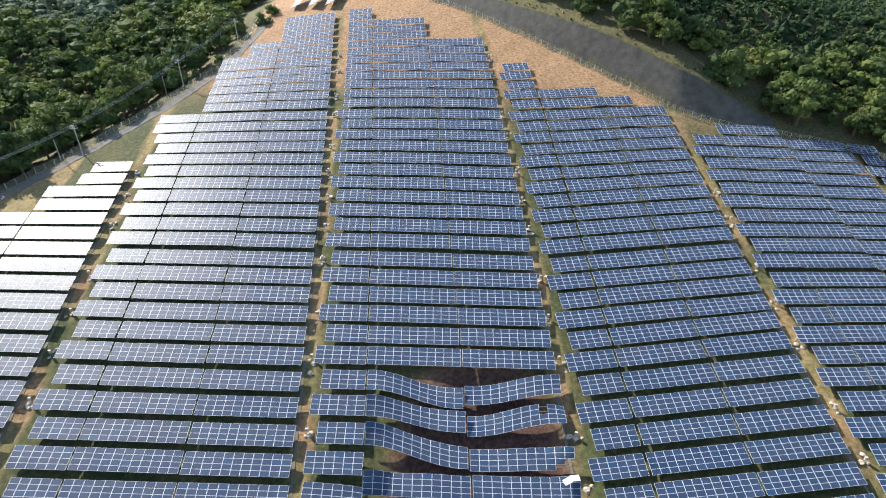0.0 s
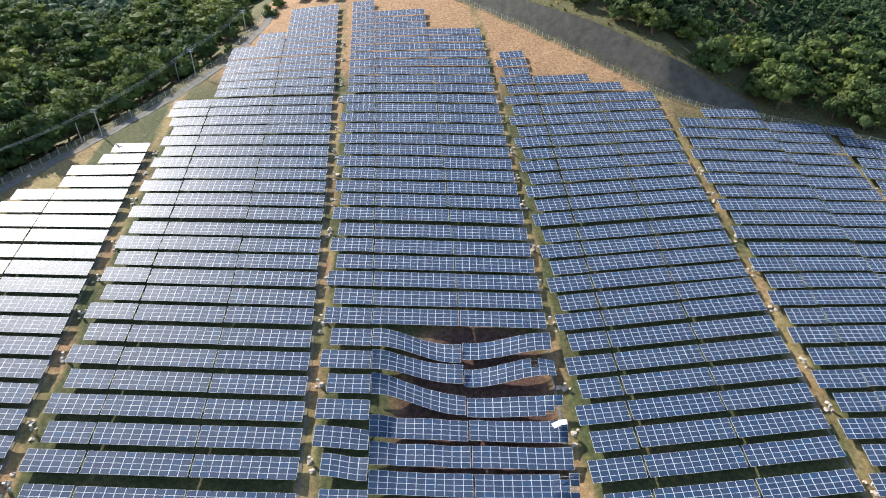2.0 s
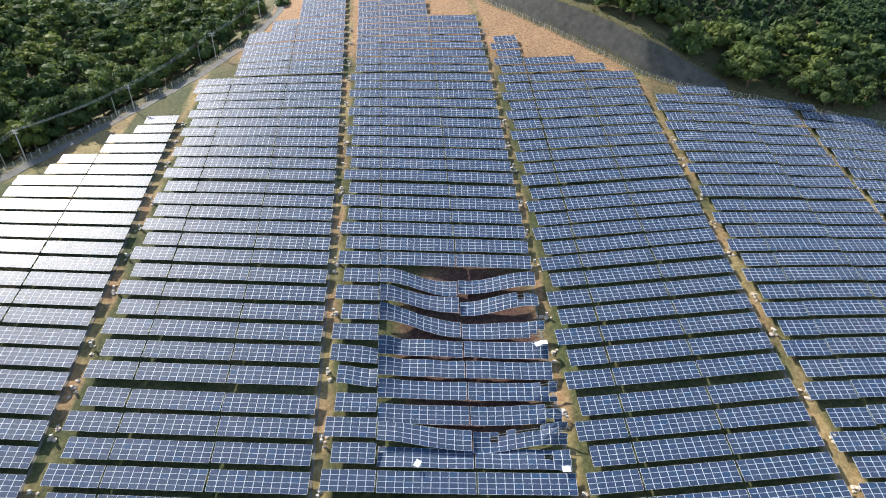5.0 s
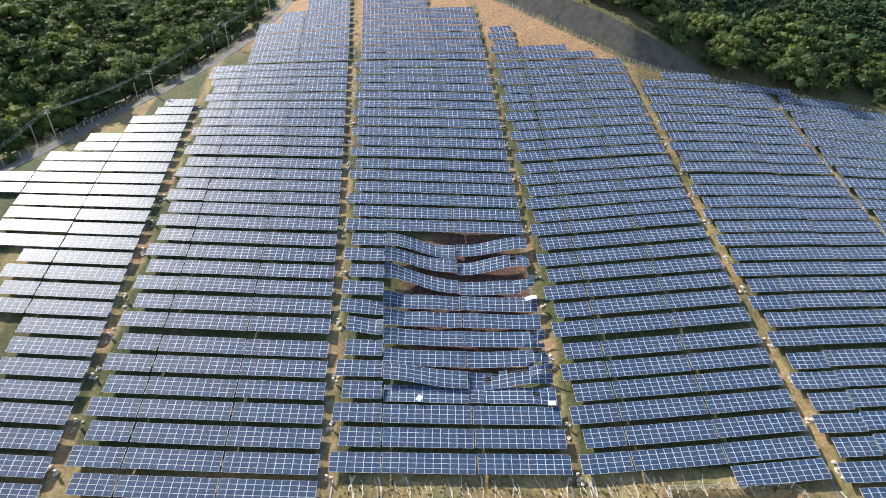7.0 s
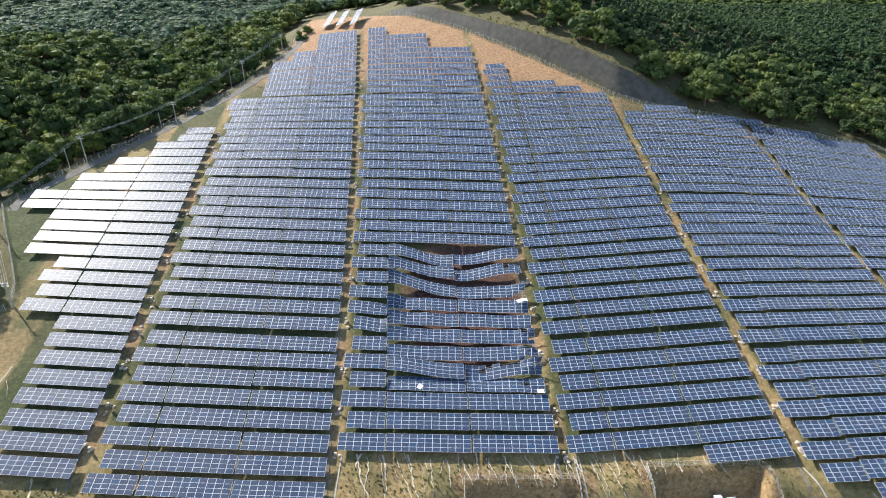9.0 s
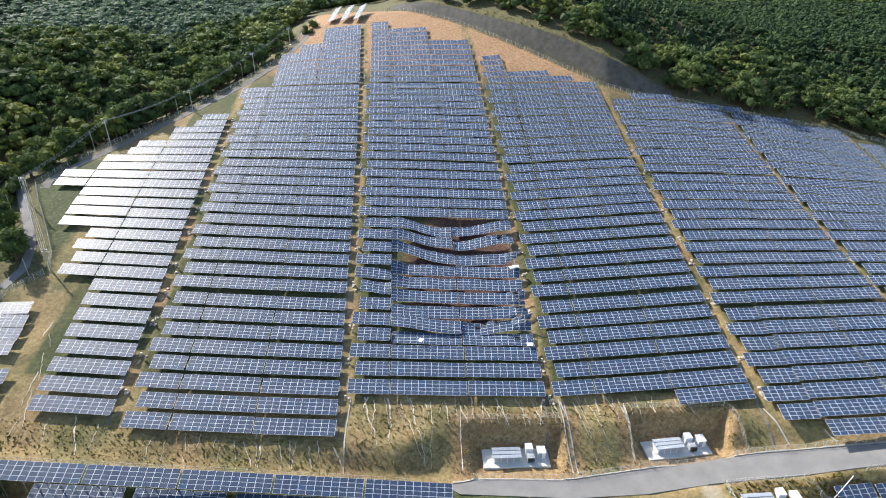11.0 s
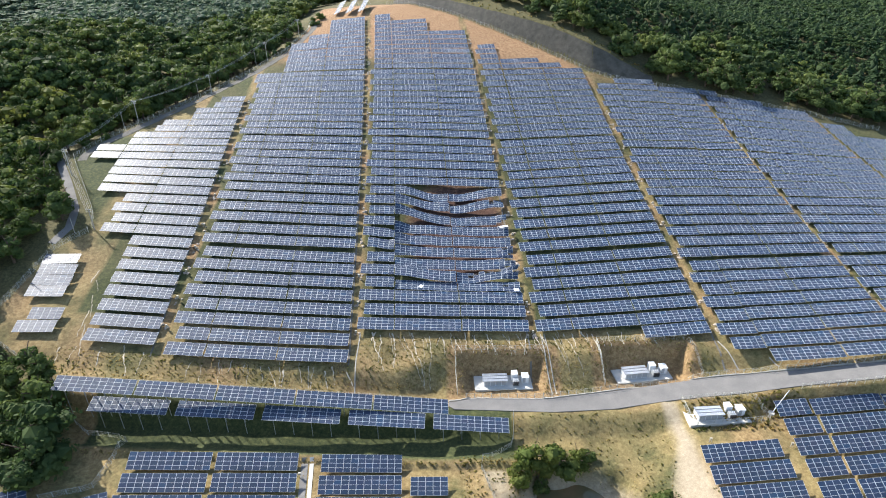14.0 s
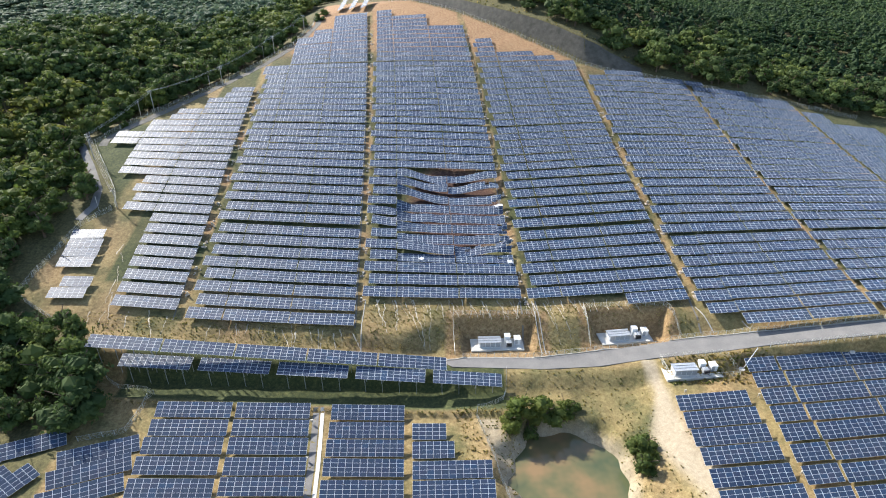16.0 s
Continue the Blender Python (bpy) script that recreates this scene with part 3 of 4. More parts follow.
for i in range(5):                                  # long row on the bench edge
    s = (i + 0.5) / 5
    x = -89.6 + 93.2 * s
    m = frame_pose((x, -4.2 + 2.6 * s, 24.0 - 10.6 * s), 1.6, -0.113, 17.0)
    stilts(put_table(m, 11, True, LOW, "raised table of blue solar modules along the bench"), 11)
for i in range(5):                                  # stilted row in front of it
    x = -81.7 + 9.2 + 20.35 * i
    m = frame_pose((x, -5.8, 18.9 - 0.076 * (x + 81.7)), 0.0, -0.078, 16.0)
    stilts(put_table(m, 11, True, LOW, "solar table on tall steel stilts over the hollow"), 11)
LOW_TILT = 25.0
for r in range(6):
    y = -16.6 - 5.75 * r
    dy = -16.6 - y
    put_table(table_pose(-50.2 + 0.13 * dy - 9.3, y - 0.6, 11, 0.55, LOW_TILT, 2.5), 11, r < 3, LOW)
    put_table(table_pose(-30.9 + 0.14 * dy - 9.3, y + 0.3, 11, 0.55, LOW_TILT, 2.5), 11, r < 4, LOW)
    put_table(table_pose(-7.2 + 0.05 * dy - 9.3, y + 0.8, 11, 0.55, LOW_TILT, 2.5), 11, r < 4, LOW)
    if r:
        n = (0, 5, 6, 11, 11, 11)[r]
        put_table(table_pose(-5.4 + 0.05 * dy + n * PU / 2, y + 1.1, n, 0.55, LOW_TILT, 1.0), n, r < 4, LOW)
    put_table(table_pose(70.4 - 0.02 * dy, -15.2 - 5.7 * r, 11, 0.6, LOW_TILT, 4.5), 11, r < 3, LOW)
for r in range(8):
    y = -2.0 - 6.05 * r
    x = 93.0 - 0.1 * (r * 6)
    level = gz(95, -16, False) + 0.75
    put_table(frame_pose((x - 4.6, y - 0.1, level), 5.5, 0.02, LOW_TILT), 5, False, LOW)
    for c in range(3):
        put_table(frame_pose((x + 9.3 + T11 * c, y + 0.9 + 1.8 * c, level + 0.2 + 0.37 * c), 5.5, 0.02, LOW_TILT), 11, c == 0 and r < 4, LOW)
for r in range(3):
    put_table(table_pose(-75.3 + 0.8 * r, -31.0 - 5.6 * r, 10, 0.6, LOW_TILT, 23), 10, False, LOW)
put_table(table_pose(-92.2, -30.5, 10, 0.6, LOW_TILT, 25), 10, False, LOW)
for i in range(3):
    put_table(table_pose(-88.0 - 4.6 * i, -40.0 - 1.0 * i, 6, 0.6, LOW_TILT, 62), 6, False, LOW)
# detached block by the left fence
for i, (x0, x1, y, n) in enumerate(((-114.6, -105.2, 40.4, 6), (-113.9, -104.2, 36.2, 6), (-113.4, -103.6, 32.0, 6), (-113.2, -103.2, 27.8, 6), (-108.6, -100.3, 20.2, 5), (-110.4, -100.2, 15.9, 6))):
    put_table(table_pose((x0 + x1) / 2, y, n, 1.2, None, 5), n, True, LOW, "small solar table in the shade beside the fence")
# pale tables on the crest, turned sideways to the rest
for i, x in enumerate((-56.0, -49.0, -42.0)):
    m = frame_pose((x - 2.0, 254.0 - 1.5 * i, gz(x, 254) + 1.8), -96, -0.24, 24.0)
    put_table(m, 11, False, "solar tables on the crest", "glaring solar table standing end-on upon the crest")


# ---- road, lane, kerbs, channels ----
def asphalt():
    m, nt, b = material("worn_asphalt", 0.9)
    pos = nt.nodes.new("ShaderNodeNewGeometry").outputs["Position"]
    c = ramp(nt, noise_tex(nt, 0.25, 5, 0.6, pos), [(0.3, (0.15, 0.147, 0.145)), (0.7, (0.24, 0.232, 0.22))])
    c = mix(nt, 0.35, c, ramp(nt, noise_tex(nt, 6, 3, 0.6, pos), [(0.3, (0.10, 0.10, 0.10)), (0.7, (0.27, 0.26, 0.25))]))
    nt.links.new(c, b.inputs["Base Color"])
    bump(nt, b, noise_tex(nt, 30, 2, 0.5, pos), 0.3, 0.03)
    return m


ASPHALT = asphalt()


def ribbon(points, width, thick, lift=0.05, step=1.0):
    """A strip of slab that follows the ground along a line of (x, y)."""
    p = np.array(points, float)
    seg = np.r_[0, np.cumsum(np.hypot(*np.diff(p, axis=0).T))]
    t = np.arange(0, seg[-1] + step / 2, step)
    x, y = np.interp(t, seg, p[:, 0]), np.interp(t, seg, p[:, 1])
    dx, dy = np.gradient(x), np.gradient(y)
    L = np.hypot(dx, dy)
    nx, ny = -dy / L, dx / L
    v, f = [], []
    for i in range(len(t)):
        w = width(t[i]) if callable(width) else width
        for s in (-0.5, 0.5):
            px, py = x[i] + nx[i] * w * s, y[i] + ny[i] * w * s
            h = max(gz(px, py), gz(x[i], y[i]) - 0.3) + lift
            v += [(px, py, h), (px, py, h - thick)]
    for i in range(len(t) - 1):
        a, b = 4 * i, 4 * i + 4
        f += [(a, b, b + 2, a + 2), (a + 2, b + 2, b + 3, a + 3), (a + 1, a + 3, b + 3, b + 1), (a, a + 1, b + 1, b)]
    f += [(0, 2, 3, 1), (len(v) - 4, len(v) - 3, len(v) - 1, len(v) - 2)]
    return v, f


def build_road():
    xs = np.arange(3.5, 221, 1.5)
    v, f = [], []
    for x in xs:
        for y in (road_bottom(x) + 0.35, road_top(x) - 0.45):
            h = float(bench_height(x)) + 0.16
            v += [(x, float(y), h), (x, float(y), h - 0.5)]
    for i in range(len(xs) - 1):
        a, b = 4 * i, 4 * i + 4
        f += [(a, b, b + 2, a + 2), (a + 2, b + 2, b + 3, a + 3), (a, a + 1, b + 1, b)]
    f.append((0, 2, 3, 1))
    tagged(new("road", mesh_from("road", v, f, [ASPHALT])), "worn grey asphalt service road along the slope foot", "road", kind="structure")
    k = ribbon([(x, road_top(x) - 0.1) for x in xs], 0.3, 0.4, 0.3)
    tagged(new("kerb", mesh_from("kerb", *k, [CONCRETE])), "low concrete kerb under the roadside fence", "kerb", kind="structure")


build_road()
tagged(new("lane", mesh_from("lane", *ribbon([(-117, 50), (-115.5, 58), (-118, 67), (-127, 81), (-134, 91), (-142, 103)], 2.6, 0.2, 0.1), [ASPHALT])), "narrow dark asphalt lane under the trees", "road", kind="structure")

tagged(new("service_track", mesh_from("service_track", *ribbon([(float(fence_left_x(y)) + 2.4, y) for y in range(96, 244, 4)], 3.2, 0.2, 0.1), [DRAIN])), "narrow grey service track along the wooded fence", "path", kind="structure")

for x0, s, w in AISLES[:4]:
    pts = [(x0 - w + 0.1 + s * float(drift(y)), y) for y in range(12, (215 if x0 > -30 else 145) if x0 < 0 else 160, 4)]
    tagged(new("drain_channel", mesh_from("drain_channel", *ribbon(pts, 0.45, 0.3, 0.06, 2.0), [DRAIN])), "narrow concrete drain running down the aisle", "drain", kind="structure")
DRAINS = (((-20.6, 22), (-20.9, 14), (-20.5, 5.5)), ((29.0, 23), (29.6, 15), (30.5, 6.6)), ((30.0, 23), (30.7, 15), (31.6, 6.6)), ((76.8, 20), (80.0, 12)), ((88.6, 14.5), (90.5, 11.6)))
for d in DRAINS:
    tagged(new("drain_chute", mesh_from("drain_chute", *ribbon(d, 0.26, 0.3, 0.1), [CONCRETE])), "grey concrete drain chute down the embankment", "drain", kind="structure")
tagged(new("walkway", mesh_from("walkway", *ribbon([(-28.3, -12.5), (-26.3, -30), (-24.6, -52)], 0.9, 0.3, 0.12), [PALE])), "pale concrete strip beside the block path", "path", kind="structure")
tagged(new("gutter", mesh_from("gutter", *ribbon([(-29.9, -12.5), (-27.9, -30), (-26.2, -52)], 1.5, 0.3, 0.06), [ASPHALT])), "dark paved path between table blocks", "path", kind="structure")


# ---- retaining bank behind the upper fence ----
def bank_material():
    m, nt, b = material("grey_sprayed_concrete", 0.95)
    pos = nt.nodes.new("ShaderNodeNewGeometry").outputs["Position"]
    c = ramp(nt, noise_tex(nt, 0.4, 6, 0.7, pos), [(0.3, (0.055, 0.053, 0.045)), (0.7, (0.125, 0.118, 0.10))])
    nt.links.new(c, b.inputs["Base Color"])
    bump(nt, b, noise_tex(nt, 2.5, 4, 0.7, pos), 0.8, 0.2)
    return m


def build_bank():
    v, f = [], []
    xs = np.arange(-26, 101, 1.5)
    steps = np.linspace(1.2, 7.8, 8)
    for x in xs:
        for d in steps:
            y = float(fence_right_y(x)) + d
            v.append((x, y, gz(x, y) + 0.12 + 0.05 * math.sin(x * 1.9 + d)))
    n = len(steps)
    for i in range(len(xs) - 1):
        for j in range(n - 1):
            a = i * n + j
            f.append((a, a + n, a + n + 1, a + 1))
    me = mesh_from("bank", v, f, [bank_material()], flat=False)
    tagged(new("retaining_bank", me), "grey sprayed-concrete bank behind the upper fence", "retaining wall", kind="structure")


build_bank()


# ---- fences ----
def fence(points, label, height=1.8, gap=2.6):
    p = np.array(points, float)
    seg = np.r_[0, np.cumsum(np.hypot(*np.diff(p, axis=0).T))]
    e = thing("fence", pose(p[0][0], p[0][1], gz(p[0][0], p[0][1])), label, "fence", "wire fences of the plant")
    o = Vector((p[0][0], p[0][1], gz(p[0][0], p[0][1])))

    def at(t):
        x, y = float(np.interp(t, seg, p[:, 0])), float(np.interp(t, seg, p[:, 1]))
        return Vector((x, y, gz(x, y))) - o

    post = FENCE_POST.setdefault(height, mesh_from("post", *joined(beam((0, 0, -0.4), (0, 0, height), 0.065), beam((0, 0, height), (0, -0.18, height + 0.22), 0.035)), [MESHWIRE]))
    count = max(2, int(seg[-1] / gap) + 1)
    ts = np.linspace(0, seg[-1], count)
    wires = []
    for a, b in zip(ts[:-1], ts[1:]):
        pa, pb = at(a), at(b)
        up = Vector((0, 0, 1))
        for h in (0.08, 0.5, 0.95, 1.4, height - 0.03):
            wires.append(beam(pa + up * h, pb + up * h, 0.016, 3))
        m = 9
        for i in range(m):
            q = pa.lerp(pb, (i + 0.5) / m)
            wires.append(beam(q + up * 0.05, q + up * height, 0.011, 3))
    for t in ts:
        ob = new("post", post)
        ob.parent = e
        ob.location = at(t)
    part("wire_mesh", joined(*wires), MESHWIRE, e)
    return e


FENCE_POST = {}
fence([(fence_left_x(y), y) for y in range(58, 246, 4)], "galvanised wire fence along the wooded upper edge")
fence([(fence_left_x(y), y) for y in range(56, 1, -3)] + [(-92, 2)], "galvanised wire fence curving round the wooded corner")
fence([(x, float(fence_right_y(x))) for x in range(-30, 196, 3)], "galvanised wire fence under the grey bank")
fence([(x, float(road_top(x)) + 0.25) for x in np.arange(8, 142, 2.5)], "roadside wire fence on a concrete kerb", 1.6, 2.2)
fence([(-93, 3), (-60, 3.6), (-30, 4.2), (-6, 4.4)], "wire fence above the long bench row", 1.6)
fence([(84 + x, float(road_bottom(84 + x)) - 0.4) for x in range(8, 60, 3)], "wire fence on the lower roadside", 1.6, 2.2)
fence([(5.8, 7), (5.4, 13), (5.4, 17.8), (29.6, 18.0)], "wire fence round a station cutting", 1.6)
fence([(44.6, 10), (44.2, 16), (43.9, 20.6), (68.8, 20.8), (70.4, 11.4)], "wire fence round a station cutting", 1.6)
fence([(-92, 1.0), (-87, -4), (-82, -7.4), (-72.2, -8.4), (-73.6, -22.7), (-83, -25.5)], "wire fence round the wooded gully", 1.6)
fence([(19.6, 0.2), (19.0, -7.2), (10.5, -12.1), (15.0, -27.7), (18.0, -40)], "wire fence above the pond", 1.6)
fence([(62.0, 3.0), (79.0, 3.0), (82.6, -2.6), (63.0, -4.6), (62.0, 3.0)], "wire fence round the lower station", 1.6, 2.0)

# ---- transformer stations ----
def station(x, y, z, yaw, label):
    e = thing("transformer_station", pose(x, y, z, 0, 0, yaw), label, "electrical station", "transformer stations")
    part("slab", boxes([(-7.6, 7.6, -2.7, 2.7, -1.2, 0.3)]), PALE, e, "pale concrete slab")
    house = part("inverter_house", boxes([(-5.2, 0.8, -1.4, 1.4, 0.3, 2.0)]), WHITE, e, "white steel inverter housing")
    for i in range(3):
        y0 = -1.62 + i * 1.1
        part("roof_panel", boxes([(-5.5, 1.1, y0, y0 + 0.9, 2.02, 2.16)] + [(-5.5 + 0.5 * j, -5.42 + 0.5 * j, y0, y0 + 0.9, 2.16, 2.2) for j in range(14)]), ROOFING, house, "blue-grey ribbed steel roof")
    part("roof_deck", boxes([(-5.4, 1.0, -1.55, 1.55, 1.96, 2.02)]), DARK, house)
    for i in range(4):
        part("door", boxes([(-4.9 + 1.45 * i, -3.6 + 1.45 * i, -1.46, -1.4, 0.45, 1.9)]), GREYBOX, house)
    part("cabinet", boxes([(2.3, 3.9, 0.4, 2.1, 0.3, 2.5), (2.25, 3.95, 0.35, 2.15, 2.5, 2.58)]), WHITE, e)
    tr = part("transformer", boxes([(2.5, 4.1, -1.5, -0.1, 0.3, 1.8)]), GREYBOX, e, "grey finned oil transformer")
    part("cooling_fins", boxes([(2.55 + 0.2 * i, 2.62 + 0.2 * i, -1.9, -1.5, 0.6, 1.8) for i in range(8)]), DARK, tr)
    for i in range(3):
        part("bushing", beam((2.8 + 0.5 * i, -0.8, 1.8), (2.8 + 0.5 * i, -0.8, 2.3), 0.09, 8), WHITE, tr)
    sw = part("switchgear", boxes([(5.0, 6.7, -0.6, 1.4, 0.3, 2.2), (4.9, 6.8, -0.7, 1.5, 2.2, 2.28)]), WHITE, e)
    part("door", boxes([(5.1, 5.9, -0.66, -0.6, 0.5, 2.3)]), GREYBOX, sw)
    return e


station(18.0, 11.8, 11.3, 2, "white transformer station on a slab in a cutting")
station(55.4, 14.0, 12.0, 7, "white transformer station on a slab in a cutting")
station(69.2, -1.5, 12.2, 4, "white transformer station on a raised slab below the road")
pole = thing("marker_pole", pose(83.2, -0.5, gz(83.2, -0.5)), "leaning white pole beside the lower station", "pole")
part("shaft", beam((0, 0, -0.5), (3.2, 1.0, 6.5), 0.10, 8), WHITE, pole)
part("footing", beam((0, 0, -0.3), (0, 0, 0.25), 0.8, 12), PALE, pole)


# ---- power line ----
def tube(pts, r, sides=4):
    """One continuous round cable through the points."""
    v, f = [], []
    for p in pts:
        v += [(p.x + r * math.cos(a), p.y + 0.4 * r * math.cos(a), p.z + r * math.sin(a)) for a in np.linspace(0, 2 * math.pi, sides, endpoint=False)]
    for i in range(len(pts) - 1):
        for k in range(sides):
            j = (k + 1) % sides
            f.append((sides * i + k, sides * i + j, sides * i + sides + j, sides * i + sides + k))
    return v, f


def power_pole(x, y, h, label="grey concrete power pole with crossarms and a stay pole"):
    z = gz(x, y)
    e = thing("power_pole", pose(x, y, z), label, "power pole", "poles of the power line")
    part("shaft", beam((0, 0, -0.8), (0, 0, h), 0.16, 8), CONCRETE, e)
    for k, dz in enumerate((0.25, 0.95)):
        arm = part("crossarm", boxes([(-0.95, 0.95, -0.05, 0.05, h - dz - 0.05, h - dz + 0.05)]), STEEL, e)
        for i in (-0.85, -0.3, 0.3, 0.85):
            part("insulator", beam((i, 0, h - dz + 0.05), (i, 0, h - dz + 0.3), 0.05, 6), WHITE, arm)
    part("stay_pole", beam((-5.2, -2.0, gz(x - 5.2, y - 2.0) - z - 0.3), (-5.2, -2.0, gz(x - 5.2, y - 2.0) - z + h * 0.72), 0.11, 6), CONCRETE, e)
    return Vector((x, y, z + h))


tops = [power_pole(-128.0, 86.0, 9.5), power_pole(-120.0, 124.6, 9.5), power_pole(-99.0, 152.0, 8.5), power_pole(-83.5, 190.0, 8.5), power_pole(-74.0, 222.0, 8.0)]
tops = [power_pole(-107.5, 57.5, 7.0)] + tops
for a, b in zip(tops[:-1], tops[1:]):
    for off, dz in ((-0.85, 0.0), (-0.3, 0.0), (0.3, 0.0), (0.85, 0.0)):
        pts = [a.lerp(b, i / 10) + Vector((off, 0, dz - 4.0 * 0.9 * (i / 10) * (1 - i / 10))) for i in range(11)]
        w = new("power_cable", mesh_from("power_cable", *tube(pts, 0.024), [WIRE]))
        tagged(w, "sagging grey cable strung between power poles", "cable", "cables of the power line")


# ---- combiner boxes and stones in the aisles ----
def rock_mesh(seed, size):
    bm = bmesh.new()
    bmesh.ops.create_icosphere(bm, subdivisions=2, radius=size)
    for v in bm.verts:
        v.co *= 0.75 + 0.5 * noise.noise(v.co * 1.3 / size + Vector((seed, 0, 0)))
        v.co.z *= 0.6
    me = bpy.data.meshes.new("stone")
    bm.to_mesh(me)
    bm.free()
    me.materials.append(ROCK)
    return me


STONES = [rock_mesh(s, 0.42) for s in range(4)]
BOX_MESH = mesh_from("box", *boxes([(-0.25, 0.25, -0.15, 0.15, 0.7, 1.3), (-0.28, 0.28, -0.18, 0.18, 1.3, 1.34)]), [BEIGE])
STAND_MESH = mesh_from("stand", *boxes([(-0.3, -0.22, -0.04, 0.04, -0.3, 0.7), (0.22, 0.3, -0.04, 0.04, -0.3, 0.7)]), [STEEL])
rr = random.Random(21)
for ai, (x0, s, w) in enumerate(AISLES[:5]):
    y = 21.0 + ai
    while y < (205 if ai in (1, 2) else 150):
        x = x0 + s * float(drift(y)) + (0.5 if ai else 0.9) + rr.uniform(-0.3, 0.3)
        e = thing("combiner_box", pose(x, y, gz(x, y), 0, 0, rr.uniform(-20, 20)), "weathered beige combiner box on a steel stand", "electrical box", "combiner boxes in the aisles")
        part("box", BOX_MESH, None, e)
        part("stand", STAND_MESH, None, e)
        for _ in range(rr.randint(3, 4)):
            sx, sy = x + rr.gauss(0, 0.55), y + rr.gauss(0, 1.1)
            ob = new("stone", rr.choice(STONES))
            k = rr.uniform(0.8, 2.0)
            ob.matrix_basis = pose(sx, sy, gz(sx, sy) + 0.02, 0, 0, rr.uniform(0, 360)) @ Matrix.Diagonal((k, k, k, 1))
            tagged(ob, "pale rough stone lying in the aisle", "stone", "stones in the aisles")
        y += rr.choice((10.1, 10.1, 15.1))

for x, y in ((82.8, -11.2), (81.0, -35.4), (64.8, -9.3), (83.6, -18.5), (-30.1, -17.3), (-29.0, -28.8)):
    e = thing("combiner_box", pose(x, y, gz(x, y), 0, 0, rr.uniform(-10, 10)), "weathered beige combiner box on a steel stand", "electrical box", "combiner boxes of the lower blocks")
    part("box", BOX_MESH, None, e)
    part("stand", STAND_MESH, None, e)
CABINET_BODY = mesh_from("body", *boxes([(-0.55, 0.55, -0.35, 0.35, 0.0, 1.2)]), [WHITE])
CABINET_LID = mesh_from("lid", *boxes([(-0.6, 0.6, -0.42, 0.42, 1.2, 1.28)]), [PALE])
CABINET_LEG = mesh_from("leg", *boxes([(-0.05, 0.05, -0.3, 0.3, -0.5, 0.0)]), [STEEL])
for x, y in ((106.6, 2.2), (108.2, 2.4), (110.6, 2.6), (112.6, 2.8), (114.2, 3.0)):
    e = thing("electrical_cabinet", pose(x, y, gz(x, y) + 0.35, 0, 0, 6), "small white cabinet standing behind the lower tables", "electrical box", "white cabinets by the lower roadside")
    part("body", CABINET_BODY, None, e)
    part("lid", CABINET_LID, None, e)
    for lx in (-0.4, 0.4):
        part("leg", CABINET_LEG, None, e).location = (lx, 0, 0)

# ---- wash-out streaks below the lowest rows ----
def streaks():
    r = random.Random(5)
    v, f = [], []
    starts = [(x, 21.5) for x in np.linspace(-18, 33, 34)] + [(x, 10.5) for x in np.linspace(-62, -24, 17)] + [(x, 22.5) for x in np.linspace(34, 60, 14)] + [(x, 13) for x in np.linspace(-98, -76, 5)] + [(-99 + i, 40 - 5 * i) for i in range(5)]
    for x, y in starts:
        x += r.uniform(-0.9, 0.9)
        y += r.uniform(-0.5, 2.0)
        length, w, dx = r.uniform(3, 15), r.uniform(0.10, 0.42), r.uniform(-0.1, 0.5)
        n = int(length / 0.5)
        base = len(v)
        for i in range(n):
            yy = y - 0.5 * i
            if yy < road_top(x) + 0.8 or (i and gz(x, yy + 0.5) - gz(x, yy) > 0.55):
                n = i
                break
            x += dx * 0.5 + r.uniform(-0.22, 0.22)
            ww = w * (0.4 + r.random()) * (1 - 0.6 * i / n)
            v += [(x - ww / 2, yy, gz(x - ww / 2, yy) + 0.06), (x + ww / 2, yy, gz(x + ww / 2, yy) + 0.06)]
        f += [(base + 2 * i, base + 2 * i + 1, base + 2 * i + 3, base + 2 * i + 2) for i in range(n - 1)]
    me = mesh_from("washout", v, f, [simple("washed_sand", (0.52, 0.46, 0.36), 0.95, 0, 0.25, 1.2)])
    tagged(new("washout_streaks", me), "pale sand streaks washed down the embankment", "soil", kind="stuff")


streaks()

# ---- pond ----
def pond_material():
    m, nt, b = material("murky_water", 0.08)
    pos = nt.nodes.new("ShaderNodeNewGeometry").outputs["Position"]
    c = ramp(nt, noise_tex(nt, 0.09, 3, 0.5, pos), [(0.35, (0.06, 0.085, 0.045)), (0.5, (0.13, 0.125, 0.06)), (0.65, (0.24, 0.16, 0.08))])
    nt.links.new(c, b.inputs["Base Color"])
    bump(nt, b, noise_tex(nt, 1.4, 3, 0.5, pos), 0.08, 0.05)
    return m


pv = [(POND[0] + 1.25 * POND[2] * math.cos(a), POND[1] + 1.25 * POND[3] * math.sin(a), POND[4]) for a in np.linspace(0, 2 * math.pi, 48, endpoint=False)]
tagged(new("water", mesh_from("water", pv, [tuple(range(48))], [pond_material()])), "murky green pond with muddy orange shore", "water", kind="structure")


